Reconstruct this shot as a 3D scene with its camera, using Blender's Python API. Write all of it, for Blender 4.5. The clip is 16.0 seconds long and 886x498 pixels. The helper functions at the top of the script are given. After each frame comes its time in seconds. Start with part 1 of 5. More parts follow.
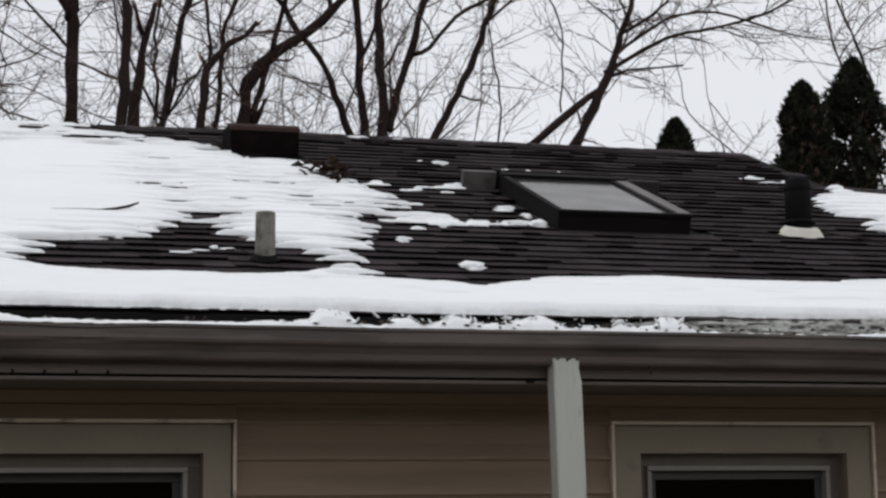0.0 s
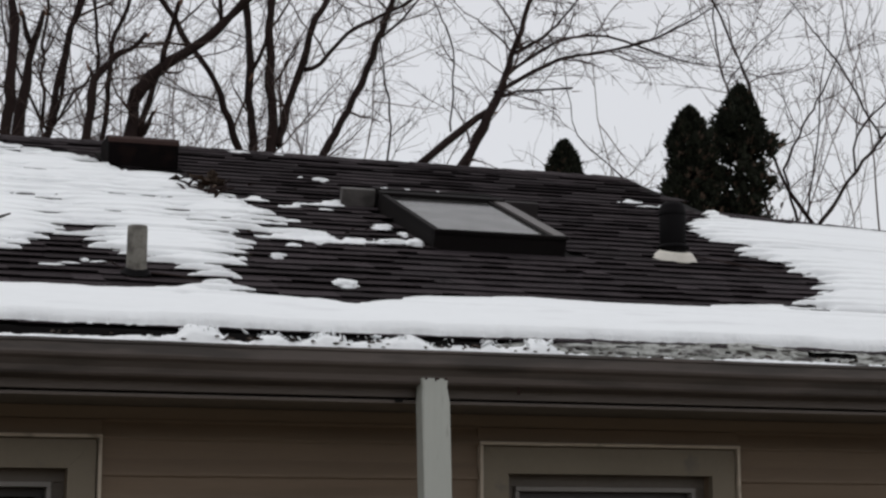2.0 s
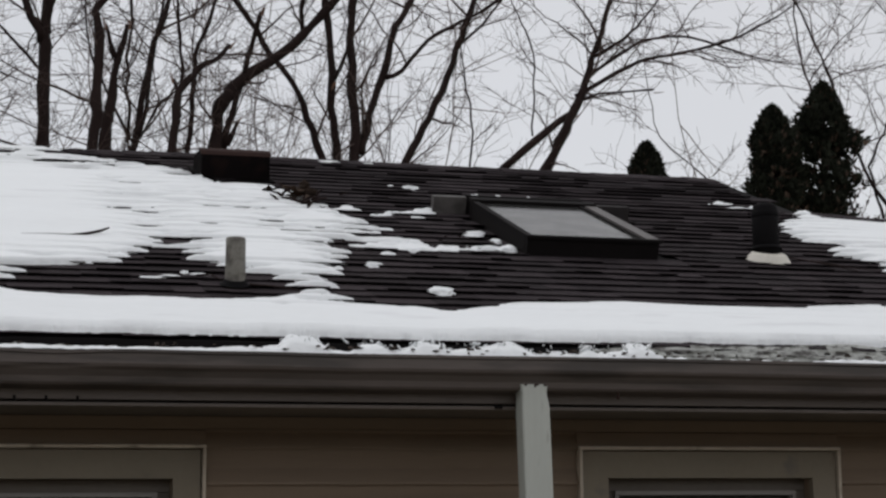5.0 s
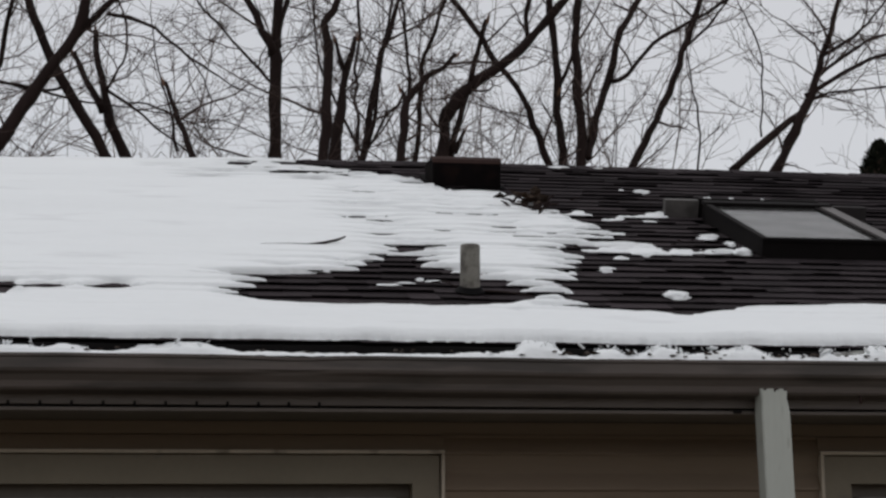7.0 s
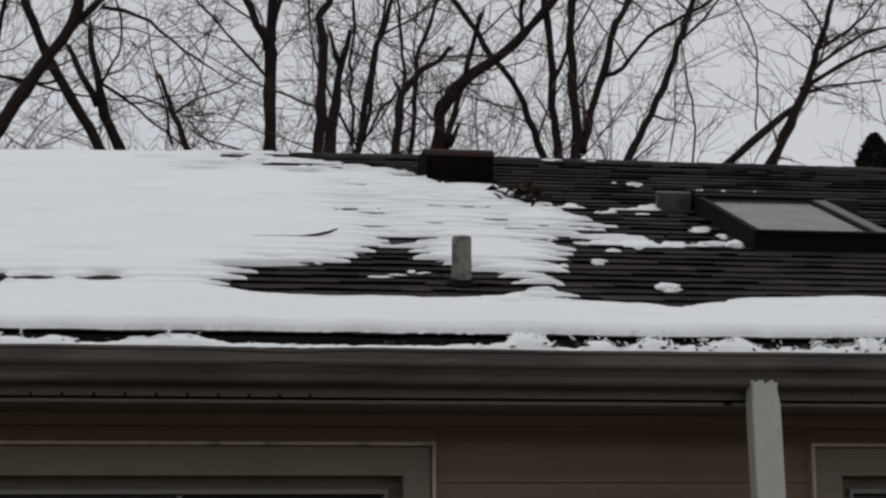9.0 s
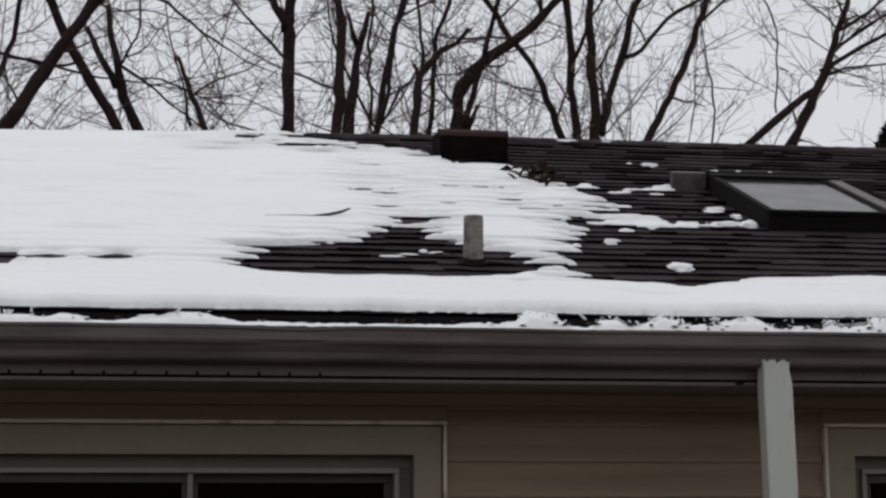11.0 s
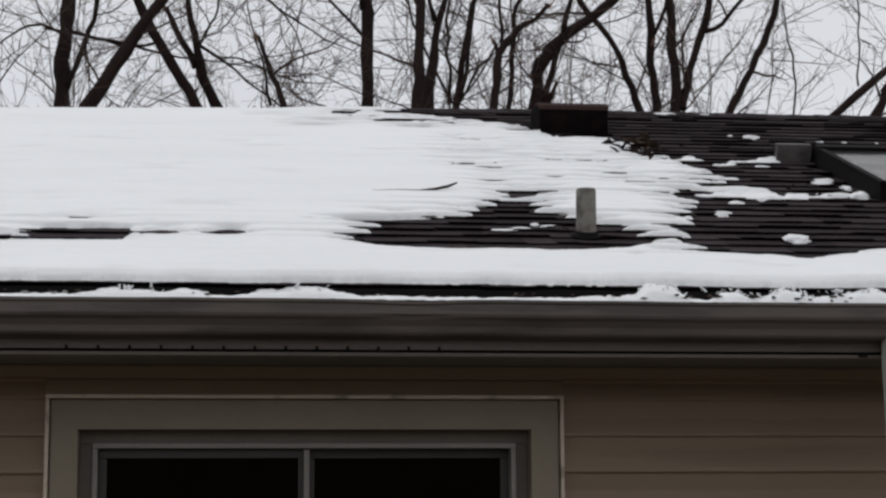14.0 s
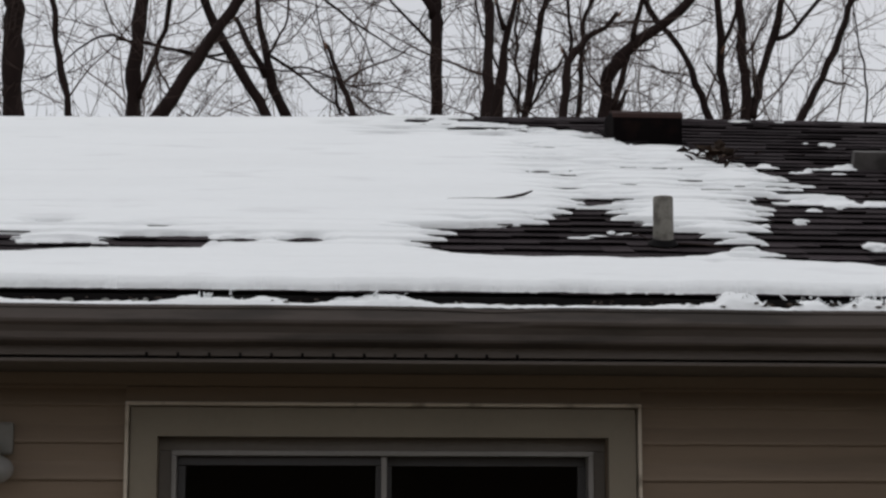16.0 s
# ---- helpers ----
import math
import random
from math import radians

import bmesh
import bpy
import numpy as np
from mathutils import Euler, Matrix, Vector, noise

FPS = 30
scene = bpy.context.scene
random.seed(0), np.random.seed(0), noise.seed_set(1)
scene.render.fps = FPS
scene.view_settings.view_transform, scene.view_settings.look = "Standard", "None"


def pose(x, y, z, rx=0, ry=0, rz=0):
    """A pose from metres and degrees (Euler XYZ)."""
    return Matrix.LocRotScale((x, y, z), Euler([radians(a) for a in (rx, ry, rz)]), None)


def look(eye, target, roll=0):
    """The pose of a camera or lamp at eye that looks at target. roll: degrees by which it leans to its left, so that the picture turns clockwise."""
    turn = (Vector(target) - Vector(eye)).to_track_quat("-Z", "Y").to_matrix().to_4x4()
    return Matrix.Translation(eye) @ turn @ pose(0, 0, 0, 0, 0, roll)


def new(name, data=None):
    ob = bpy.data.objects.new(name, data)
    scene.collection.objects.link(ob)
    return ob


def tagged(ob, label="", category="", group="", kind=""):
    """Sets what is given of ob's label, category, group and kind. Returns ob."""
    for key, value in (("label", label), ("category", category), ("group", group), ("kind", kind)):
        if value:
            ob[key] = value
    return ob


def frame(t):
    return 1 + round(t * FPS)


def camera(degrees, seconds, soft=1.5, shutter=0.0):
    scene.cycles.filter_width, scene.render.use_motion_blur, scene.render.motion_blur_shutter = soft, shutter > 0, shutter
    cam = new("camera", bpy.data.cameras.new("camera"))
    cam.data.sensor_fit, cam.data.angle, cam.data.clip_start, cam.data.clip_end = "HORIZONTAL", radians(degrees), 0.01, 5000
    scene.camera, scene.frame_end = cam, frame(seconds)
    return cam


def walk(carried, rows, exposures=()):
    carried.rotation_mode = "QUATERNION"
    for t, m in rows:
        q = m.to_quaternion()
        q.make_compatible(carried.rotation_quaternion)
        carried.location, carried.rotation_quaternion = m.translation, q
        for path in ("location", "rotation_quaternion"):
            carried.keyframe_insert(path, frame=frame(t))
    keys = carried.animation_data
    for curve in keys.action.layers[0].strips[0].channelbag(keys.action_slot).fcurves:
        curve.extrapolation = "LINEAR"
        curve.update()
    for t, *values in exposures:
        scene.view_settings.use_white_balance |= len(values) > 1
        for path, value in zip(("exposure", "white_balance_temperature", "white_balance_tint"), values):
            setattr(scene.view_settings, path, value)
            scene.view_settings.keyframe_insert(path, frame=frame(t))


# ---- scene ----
cam = camera(27.53, 16.0, soft=2.5)
PATH = [
    (0, (-2.051, -6.014, 1.724), (-0.7272, -1.2518, 2.4802), -0.66),
    (0.5, (-2.04, -6.019, 1.724), (-0.7207, -1.2587, 2.4979), -0.68),
    (1, (-2.022, -6.019, 1.726), (-0.6296, -1.2824, 2.5182), -0.61),
    (1.5, (-1.991, -6.037, 1.726), (-0.387, -1.3676, 2.5138), -0.48),
    (2, (-1.98, -6.045, 1.728), (-0.3755, -1.3775, 2.5293), -0.04),
    (2.5, (-1.978, -6.043, 1.727), (-0.3983, -1.363, 2.5032), -0.18),
    (3, (-1.979, -6.049, 1.729), (-0.3971, -1.3714, 2.5162), -0.28),
    (3.2, (-1.979, -6.049, 1.729), (-0.3838, -1.3778, 2.5274), -0.28),
    (5.3, (-2.055, -6.06, 1.735), (-0.7397, -1.3044, 2.5447), -0.75),
    (5.5, (-2.055, -6.06, 1.735), (-0.7999, -1.2862, 2.5327), -0.75),
    (6, (-2.067, -6.065, 1.731), (-0.9519, -1.2558, 2.5266), -0.55),
    (6.5, (-2.077, -6.059, 1.731), (-1.1255, -1.2206, 2.5564), -0.55),
    (7, (-2.084, -6.06, 1.733), (-1.2966, -1.1936, 2.5679), -0.35),
    (7.5, (-2.086, -6.063, 1.737), (-1.368, -1.1902, 2.5945), -0.34),
    (8, (-2.083, -6.066, 1.733), (-1.3238, -1.1956, 2.5687), -0.51),
    (8.2, (-2.083, -6.066, 1.733), (-1.2774, -1.1997, 2.5489), -0.51),
    (10.3, (-2.027, -6.054, 1.707), (-1.2489, -1.1841, 2.5315), -0.06),
    (10.5, (-2.027, -6.054, 1.707), (-1.2308, -1.1799, 2.4885), -0.06),
    (11, (-2.025, -6.052, 1.71), (-1.2847, -1.1679, 2.4843), -0.19),
    (11.5, (-2.061, -6.032, 1.705), (-1.3204, -1.1517, 2.5017), -0.33),
    (12, (-2.112, -6.021, 1.702), (-1.329, -1.1342, 2.4148), 0.14),
    (12.5, (-2.139, -6.044, 1.684), (-1.4173, -1.1464, 2.3864), 0.20),
    (13, (-2.156, -5.99, 1.697), (-1.4366, -1.0931, 2.404), -0.15),
    (13.5, (-2.179, -5.972, 1.697), (-1.5813, -1.0566, 2.3923), -0.31),
    (14, (-2.198, -5.973, 1.699), (-1.6368, -1.0569, 2.4163), -0.27),
    (14.5, (-2.203, -5.964, 1.701), (-1.6167, -1.0526, 2.4338), -0.27),
    (15, (-2.212, -5.974, 1.7), (-1.6158, -1.0679, 2.4599), -0.22),
    (15.5, (-2.234, -5.979, 1.697), (-1.7941, -1.0518, 2.4275), 0.09),
    (16, (-2.24, -5.968, 1.695), (-1.8595, -1.0385, 2.4378), 0.04),
]
walk(cam, [(t, look(eye, target, roll)) for t, eye, target, roll in PATH],
     exposures=[(0.0, 0.05), (0.5, 0.0), (1.0, -0.08), (1.5, -0.05), (2.0, -0.10), (2.5, -0.03), (3.2, -0.02), (5.3, -0.19), (5.6, -0.19), (6.0, -0.15), (6.5, -0.30), (7.0, -0.31), (7.5, -0.40), (8.2, -0.44), (10.3, -0.31), (10.6, -0.28), (11.0, -0.18), (11.5, -0.27), (12.0, -0.17), (12.5, -0.14), (14.5, -0.14), (16.0, -0.24)])

# ---- world and light: an overcast winter sky ----
world = bpy.data.worlds.new("overcast_sky")
scene.world = world
world.use_nodes = True
wn, wl = world.node_tree.nodes, world.node_tree.links
wn.clear()
sky = wn.new("ShaderNodeTexSky")
sky.sky_type, sky.sun_disc = "NISHITA", False
sky.sun_elevation, sky.sun_rotation = radians(38), radians(150)
sky_bg = wn.new("ShaderNodeBackground")
sky_bg.inputs["Strength"].default_value = 0.02
cloud_bg = wn.new("ShaderNodeBackground")
cloud_bg.inputs["Strength"].default_value = 0.72
coord = wn.new("ShaderNodeTexCoord")
split = wn.new("ShaderNodeSeparateXYZ")
cloud_noise = wn.new("ShaderNodeTexNoise")
cloud_noise.inputs["Scale"].default_value = 2.2
cloud_noise.inputs["Detail"].default_value = 4
height = wn.new("ShaderNodeMapRange")
height.inputs["From Min"].default_value, height.inputs["From Max"].default_value = -0.1, 1.0
height.inputs["To Min"].default_value, height.inputs["To Max"].default_value = 0.98, 1.02
bank = wn.new("ShaderNodeMapRange")
bank.inputs["From Min"].default_value, bank.inputs["From Max"].default_value = 0.3, 0.7
bank.inputs["To Min"].default_value, bank.inputs["To Max"].default_value = 0.95, 1.03
tone = wn.new("ShaderNodeMath")
tone.operation = "MULTIPLY"
tint = wn.new("ShaderNodeMix")
tint.data_type = "RGBA"
tint.blend_type = "MULTIPLY"
tint.inputs["Factor"].default_value = 1.0
tint.inputs["A"].default_value = (1.003, 0.994, 1.013, 1)
both = wn.new("ShaderNodeAddShader")
wout = wn.new("ShaderNodeOutputWorld")
wl.new(coord.outputs["Generated"], split.inputs[0])
wl.new(coord.outputs["Generated"], cloud_noise.inputs["Vector"])
wl.new(split.outputs["Z"], height.inputs["Value"])
wl.new(cloud_noise.outputs["Fac"], bank.inputs["Value"])
wl.new(height.outputs[0], tone.inputs[0])
wl.new(bank.outputs[0], tone.inputs[1])
wl.new(tone.outputs[0], tint.inputs["B"])
wl.new(tint.outputs["Result"], cloud_bg.inputs["Color"])
wl.new(sky.outputs[0], sky_bg.inputs["Color"])
wl.new(sky_bg.outputs[0], both.inputs[0])
wl.new(cloud_bg.outputs[0], both.inputs[1])
wl.new(both.outputs[0], wout.inputs["Surface"])

sun_data = bpy.data.lights.new("sun", "SUN")
sun_data.energy, sun_data.angle, sun_data.color = 0.5, radians(40), (1.0, 0.97, 0.93)
sun = new("sun", sun_data)
sun.matrix_world = look((-6, 12, 20), (0, 2, 2))


# ---- materials ----
def mat(name, colour, rough=0.7, metal=0.0, vary=0.25, scale=8.0, fine=60.0, bump=0.2, island="", island_vary=0.0,
        stretch=(1, 1, 1), stain_or_shade=None, stain_or_shade_at=0.6, stain_or_shade_scale=3.0, spec=0.5):
    """A worn surface: colour varied at two scales, optional stains or shade streaks, a different tone for each piece,
    fine relief.
    """
    m = bpy.data.materials.new(name)
    m.use_nodes = True
    n, l = m.node_tree.nodes, m.node_tree.links
    bsdf = n["Principled BSDF"]
    bsdf.inputs["Roughness"].default_value = rough
    bsdf.inputs["Metallic"].default_value = metal
    bsdf.inputs["Specular IOR Level"].default_value = spec
    geo = n.new("ShaderNodeNewGeometry")
    mapping = n.new("ShaderNodeMapping")
    mapping.inputs["Scale"].default_value = stretch
    l.new(geo.outputs["Position"], mapping.inputs["Vector"])

    def noise_node(s, detail):
        k = n.new("ShaderNodeTexNoise")
        k.inputs["Scale"].default_value, k.inputs["Detail"].default_value = s, detail
        l.new(mapping.outputs[0], k.inputs["Vector"])
        return k

    def math_node(op, a, b):
        k = n.new("ShaderNodeMath")
        k.operation = op
        for i, v in enumerate((a, b)):
            if isinstance(v, (int, float)):
                k.inputs[i].default_value = v
            else:
                l.new(v, k.inputs[i])
        return k.outputs[0]

    big, small = noise_node(scale, 3), noise_node(fine, 4)
    total = math_node("ADD", math_node("MULTIPLY", big.outputs["Fac"], 0.6), math_node("MULTIPLY", small.outputs["Fac"], 0.4))
    level = math_node("ADD", math_node("MULTIPLY", math_node("SUBTRACT", total, 0.5), 4.0 * vary), 1.0)
    if island:
        if island == "object":
            rnd = n.new("ShaderNodeObjectInfo").outputs["Random"]
        else:
            rnd = geo.outputs["Random Per Island"]
        level = math_node("MULTIPLY", level, math_node("ADD", math_node("MULTIPLY", rnd, 2 * island_vary), 1 - island_vary))
    mix = n.new("ShaderNodeMix")
    mix.data_type, mix.blend_type = "RGBA", "MULTIPLY"
    mix.inputs["Factor"].default_value = 1.0
    mix.inputs["A"].default_value = (*colour, 1)
    l.new(level, mix.inputs["B"])
    out = mix.outputs["Result"]
    if stain_or_shade:
        spots = noise_node(stain_or_shade_scale, 6)
        ramp = n.new("ShaderNodeMapRange")
        ramp.inputs["From Min"].default_value, ramp.inputs["From Max"].default_value = stain_or_shade_at - 0.05, stain_or_shade_at + 0.07
        l.new(spots.outputs["Fac"], ramp.inputs["Value"])
        over = n.new("ShaderNodeMix")
        over.data_type = "RGBA"
        over.inputs["B"].default_value = (*stain_or_shade, 1)
        l.new(ramp.outputs[0], over.inputs["Factor"])
        l.new(out, over.inputs["A"])
        out = over.outputs["Result"]
    l.new(out, bsdf.inputs["Base Color"])
    if bump:
        b = n.new("ShaderNodeBump")
        b.inputs["Strength"].default_value, b.inputs["Distance"].default_value = bump, 0.01
        l.new(small.outputs["Fac"], b.inputs["Height"])
        l.new(b.outputs[0], bsdf.inputs["Normal"])
    return m


SHINGLE = mat("asphalt_shingle", (0.0335, 0.0268, 0.0292), 0.95, vary=0.34, scale=7, fine=120, bump=0.6, island="object", island_vary=0.32, spec=0.12)
SHINGLE_REST = mat("asphalt_shingle_rest", (0.0335, 0.0268, 0.0292), 0.95, vary=0.34, scale=7, fine=120, bump=0.6, island="island", island_vary=0.32, spec=0.12)
DECK = mat("felt_and_shade_black", (0.012, 0.011, 0.011), 0.95, spec=0.1)
# Grey streaks in the snow colour stand in for faint shading over the courses.
SNOW = mat("shaded_old_snow", (0.875, 0.90, 0.908), 0.75, vary=0.04, scale=3, fine=45, bump=0.3, stretch=(0.3, 1, 1), stain_or_shade=(0.79, 0.81, 0.82), stain_or_shade_at=0.64, stain_or_shade_scale=7, spec=0.3)
ICE = mat("dirty_ice", (0.40, 0.41, 0.385), 0.35, vary=0.4, scale=14, fine=70, bump=0.5, stretch=(0.45, 1, 1.6), stain_or_shade=(0.05, 0.043, 0.038), stain_or_shade_at=0.55, stain_or_shade_scale=30)
SIDING = mat("taupe_vinyl_siding", (0.250, 0.188, 0.135), 0.55, vary=0.10, scale=2, fine=30, bump=0.05, stretch=(0.3, 1, 3), island="object", island_vary=0.025, stain_or_shade=(0.218, 0.164, 0.118), stain_or_shade_at=0.60, stain_or_shade_scale=2.0, spec=0.35)
TRIM = mat("taupe_window_trim", (0.250, 0.214, 0.160), 0.5, vary=0.10, scale=3, fine=40, bump=0.05, stain_or_shade=(0.19, 0.165, 0.138), stain_or_shade_at=0.64, stain_or_shade_scale=7, spec=0.35)
LIP = mat("pale_trim_lip", (0.60, 0.52, 0.42), 0.5, vary=0.12, scale=6, fine=40, bump=0.05, stain_or_shade=(0.30, 0.25, 0.19), stain_or_shade_at=0.62, stain_or_shade_scale=9)
FRAME = mat("grey_window_frame", (0.255, 0.24, 0.225), 0.45, vary=0.12, scale=6, fine=50, bump=0.05)
# Darker than the casing: shade of the window recess is put into this colour.
REVEAL = mat("shaded_inner_jamb", (0.135, 0.116, 0.096), 0.6, vary=0.15, scale=5, fine=40, bump=0.05)
SASH = mat("dark_sash", (0.045, 0.042, 0.042), 0.5, vary=0.15, bump=0.05)
GUTTER = mat("weathered_gutter_metal", (0.109, 0.089, 0.079), 0.5, metal=0.0, vary=0.16, scale=2.5, fine=25, bump=0.08, stretch=(0.5, 1, 4), stain_or_shade=(0.060, 0.050, 0.044), stain_or_shade_at=0.53, stain_or_shade_scale=3.5)
FASCIA = mat("fascia_metal", (0.128, 0.105, 0.090), 0.5, vary=0.14, scale=2.5, fine=30, bump=0.06, stretch=(0.4, 1, 5), stain_or_shade=(0.09, 0.075, 0.065), stain_or_shade_at=0.60, stain_or_shade_scale=4)
SOFFIT = mat("soffit_metal", (0.15, 0.13, 0.11), 0.6, vary=0.14, bump=0.05)
SPOUT = mat("pale_downspout_paint", (0.50, 0.52, 0.475), 0.45, vary=0.07, scale=3, fine=25, bump=0.06, stretch=(3, 3, 0.6), stain_or_shade=(0.30, 0.30, 0.26), stain_or_shade_at=0.66, stain_or_shade_scale=9)
BARK = mat("dark_bark", (0.027, 0.0178, 0.0162), 0.95, vary=0.35, scale=6, fine=40, bump=0.8, stretch=(1, 1, 0.25), spec=0.15)
TWIG = mat("twig_bark", (0.075, 0.053, 0.046), 0.95, vary=0.3, scale=3, fine=30, bump=0, spec=0.15)
# Paler copy of the twig bark: fading with distance is put into the colour.
PALE_TWIG = mat("far_twig_fade", (0.20, 0.17, 0.16), 0.95, vary=0.3, scale=3, fine=30, bump=0, spec=0.15)
WOUND = mat("torn_wood", (0.16, 0.085, 0.05), 0.9, vary=0.3, scale=20, fine=60, bump=0.5, stretch=(1, 1, 0.2))
CONIFER = mat("evergreen_needles", (0.020, 0.023, 0.015), 0.85, vary=0.4, scale=3, fine=20, bump=0, island="island", island_vary=0.45, spec=0.15)
BROWN_NEEDLE = mat("browned_needles", (0.085, 0.060, 0.045), 0.9, vary=0.4, scale=5, fine=20, bump=0, island="island", island_vary=0.4, spec=0.1)
PIPE = mat("cement_grey_pipe", (0.20, 0.19, 0.165), 0.85, vary=0.3, scale=16, fine=90, bump=0.3, stain_or_shade=(0.10, 0.09, 0.078), stain_or_shade_at=0.58, stain_or_shade_scale=18)
BLACK_PIPE = mat("black_pipe", (0.007, 0.0065, 0.007), 0.8, vary=0.2, scale=9, fine=60, bump=0.1, spec=0.08)
CREAM = mat("cream_flashing_boot", (0.66, 0.63, 0.56), 0.6, vary=0.10, scale=12, fine=60, bump=0.1, stain_or_shade=(0.42, 0.37, 0.30), stain_or_shade_at=0.63, stain_or_shade_scale=14)
VENT = mat("brown_vent_metal", (0.0045, 0.0035, 0.0036), 0.8, metal=0.0, vary=0.3, scale=9, fine=50, bump=0.15, stain_or_shade=(0.009, 0.0055, 0.005), stain_or_shade_at=0.58, stain_or_shade_scale=7, spec=0.03)
CURB = mat("dark_bronze_curb", (0.0085, 0.007, 0.007), 0.8, metal=0.0, vary=0.2, scale=8, fine=50, bump=0.1, spec=0.1)
RAIL = mat("bronze_rail", (0.085, 0.075, 0.070), 0.5, metal=0.2, vary=0.2, scale=8, fine=50, bump=0.1)
FLASH = mat("grey_flashing_sheet", (0.085, 0.078, 0.074), 0.65, vary=0.25, scale=9, fine=40, bump=0.15, stain_or_shade=(0.05, 0.045, 0.042), stain_or_shade_at=0.55, stain_or_shade_scale=8)
FLASH_DARK = mat("dark_flashing_sheet", (0.034, 0.030, 0.030), 0.8, vary=0.25, scale=9, fine=40, bump=0.15, spec=0.15)
LEAF = mat("dead_leaf", (0.055, 0.033, 0.020), 0.8, vary=0.3, scale=30, fine=120, bump=0.2, island="object", island_vary=0.4)
# Unseen ground, its pale colour chosen to bounce light under the eave.
GROUND = mat("bounce_ground", (0.130, 0.120, 0.098), 0.95, vary=0.35, scale=1.2, fine=12, bump=0.6, stain_or_shade=(0.165, 0.15, 0.12), stain_or_shade_at=0.55, stain_or_shade_scale=0.6, spec=0.1)
# Near-black: the gloom of unlit rooms is put into this colour.
DARK_INSIDE = mat("unlit_inside", (0.013, 0.012, 0.011), 0.9, vary=0.05, bump=0.05)
LAMP_METAL = mat("lamp_grey_metal", (0.22, 0.21, 0.19), 0.5, vary=0.12, bump=0.06)


def glass(name, tint, rough, frost=0.0, ior=1.45, dust=0.46):
    """Clear glazing with grime that scatters a little light."""
    m = bpy.data.materials.new(name)
    m.use_nodes = True
    n, l = m.node_tree.nodes, m.node_tree.links
    bsdf = n["Principled BSDF"]
    bsdf.inputs["Base Color"].default_value = (*tint, 1)
    bsdf.inputs["Roughness"].default_value = rough
    bsdf.inputs["Transmission Weight"].default_value = 1.0
    bsdf.inputs["IOR"].default_value = ior
    if frost:
        grime = n.new("ShaderNodeBsdfDiffuse")
        grime.inputs["Color"].default_value = (dust, dust * 0.985, dust * 0.95, 1)
        tex = n.new("ShaderNodeTexNoise")
        tex.inputs["Scale"].default_value, tex.inputs["Detail"].default_value = 5.0, 8
        geo = n.new("ShaderNodeNewGeometry")
        l.new(geo.outputs["Position"], tex.inputs["Vector"])
        rng = n.new("ShaderNodeMapRange")
        rng.inputs["From Min"].default_value, rng.inputs["From Max"].default_value = 0.3, 0.75
        rng.inputs["To Min"].default_value, rng.inputs["To Max"].default_value = frost * 0.75, frost * 1.2
        l.new(tex.outputs["Fac"], rng.inputs["Value"])
        mix = n.new("ShaderNodeMixShader")
        l.new(rng.outputs[0], mix.inputs[0])
        l.new(bsdf.outputs[0], mix.inputs[1])
        l.new(grime.outputs[0], mix.inputs[2])
        l.new(mix.outputs[0], n["Material Output"].inputs["Surface"])
    return m


RUST = mat("rusted_edge", (0.036, 0.020, 0.017), 0.8, vary=0.3, scale=14, fine=60, bump=0.2, spec=0.15)
GLASS = glass("window_glass", (0.40, 0.39, 0.40), 0.02, ior=1.2)
SKY_GLASS = glass("skylight_glazing", (0.60, 0.60, 0.58), 0.05, 0.42, 1.38, 0.17)
SKY_GLASS_DARK = glass("skylight_glazing_dark", (0.45, 0.45, 0.44), 0.12, 0.22, 1.25, 0.10)
GLOBE = glass("frosted_globe", (0.85, 0.85, 0.82), 0.35, 0.5)


# ---- builders ----
def mesh_of(bm, name, material, smooth=False):
    me = bpy.data.meshes.new(name)
    bm.to_mesh(me)
    bm.free()
    me.materials.append(material)
    if smooth:
        for p in me.polygons:
            p.use_smooth = True
    return me


def part(name, bm, material, parent=None, label="", smooth=False):
    ob = new(name, mesh_of(bm, name, material, smooth))
    if parent:
        ob.parent = parent
    if label:
        ob["label"] = label
    return ob


def soup(name, verts, faces, material, parent=None, smooth=False, kind=""):
    me = bpy.data.meshes.new(name)
    me.from_pydata(verts, [], faces)
    me.update()
    me.materials.append(material)
    if smooth:
        for p in me.polygons:
            p.use_smooth = True
    ob = new(name, me)
    if parent:
        ob.parent = parent
    if kind:
        ob["kind"] = kind
    return ob


def box(x0, x1, y0, y1, z0, z1, bevel=0.0, bm=None):
    bm = bm or bmesh.new()
    geo = bmesh.ops.create_cube(bm, size=1.0, matrix=Matrix.LocRotScale(
        ((x0 + x1) / 2, (y0 + y1) / 2, (z0 + z1) / 2), None, (abs(x1 - x0), abs(y1 - y0), abs(z1 - z0))))
    if bevel:
        edges = list({e for v in geo["verts"] for e in v.link_edges})
        bmesh.ops.bevel(bm, geom=edges, offset=bevel, segments=2, profile=0.6, affect="EDGES")
    return bm


def prism(profile, x0, x1, bm=None):
    """A (y, z) outline drawn along x, with closed ends."""
    bm = bm or bmesh.new()
    a = [bm.verts.new((x0, y, z)) for y, z in profile]
    b = [bm.verts.new((x1, y, z)) for y, z in profile]
    k = len(profile)
    for i in range(k):
        bm.faces.new((a[i], a[(i + 1) % k], b[(i + 1) % k], b[i]))
    bm.faces.new(a[::-1])
    bm.faces.new(b)
    bmesh.ops.recalc_face_normals(bm, faces=bm.faces[:])
    return bm


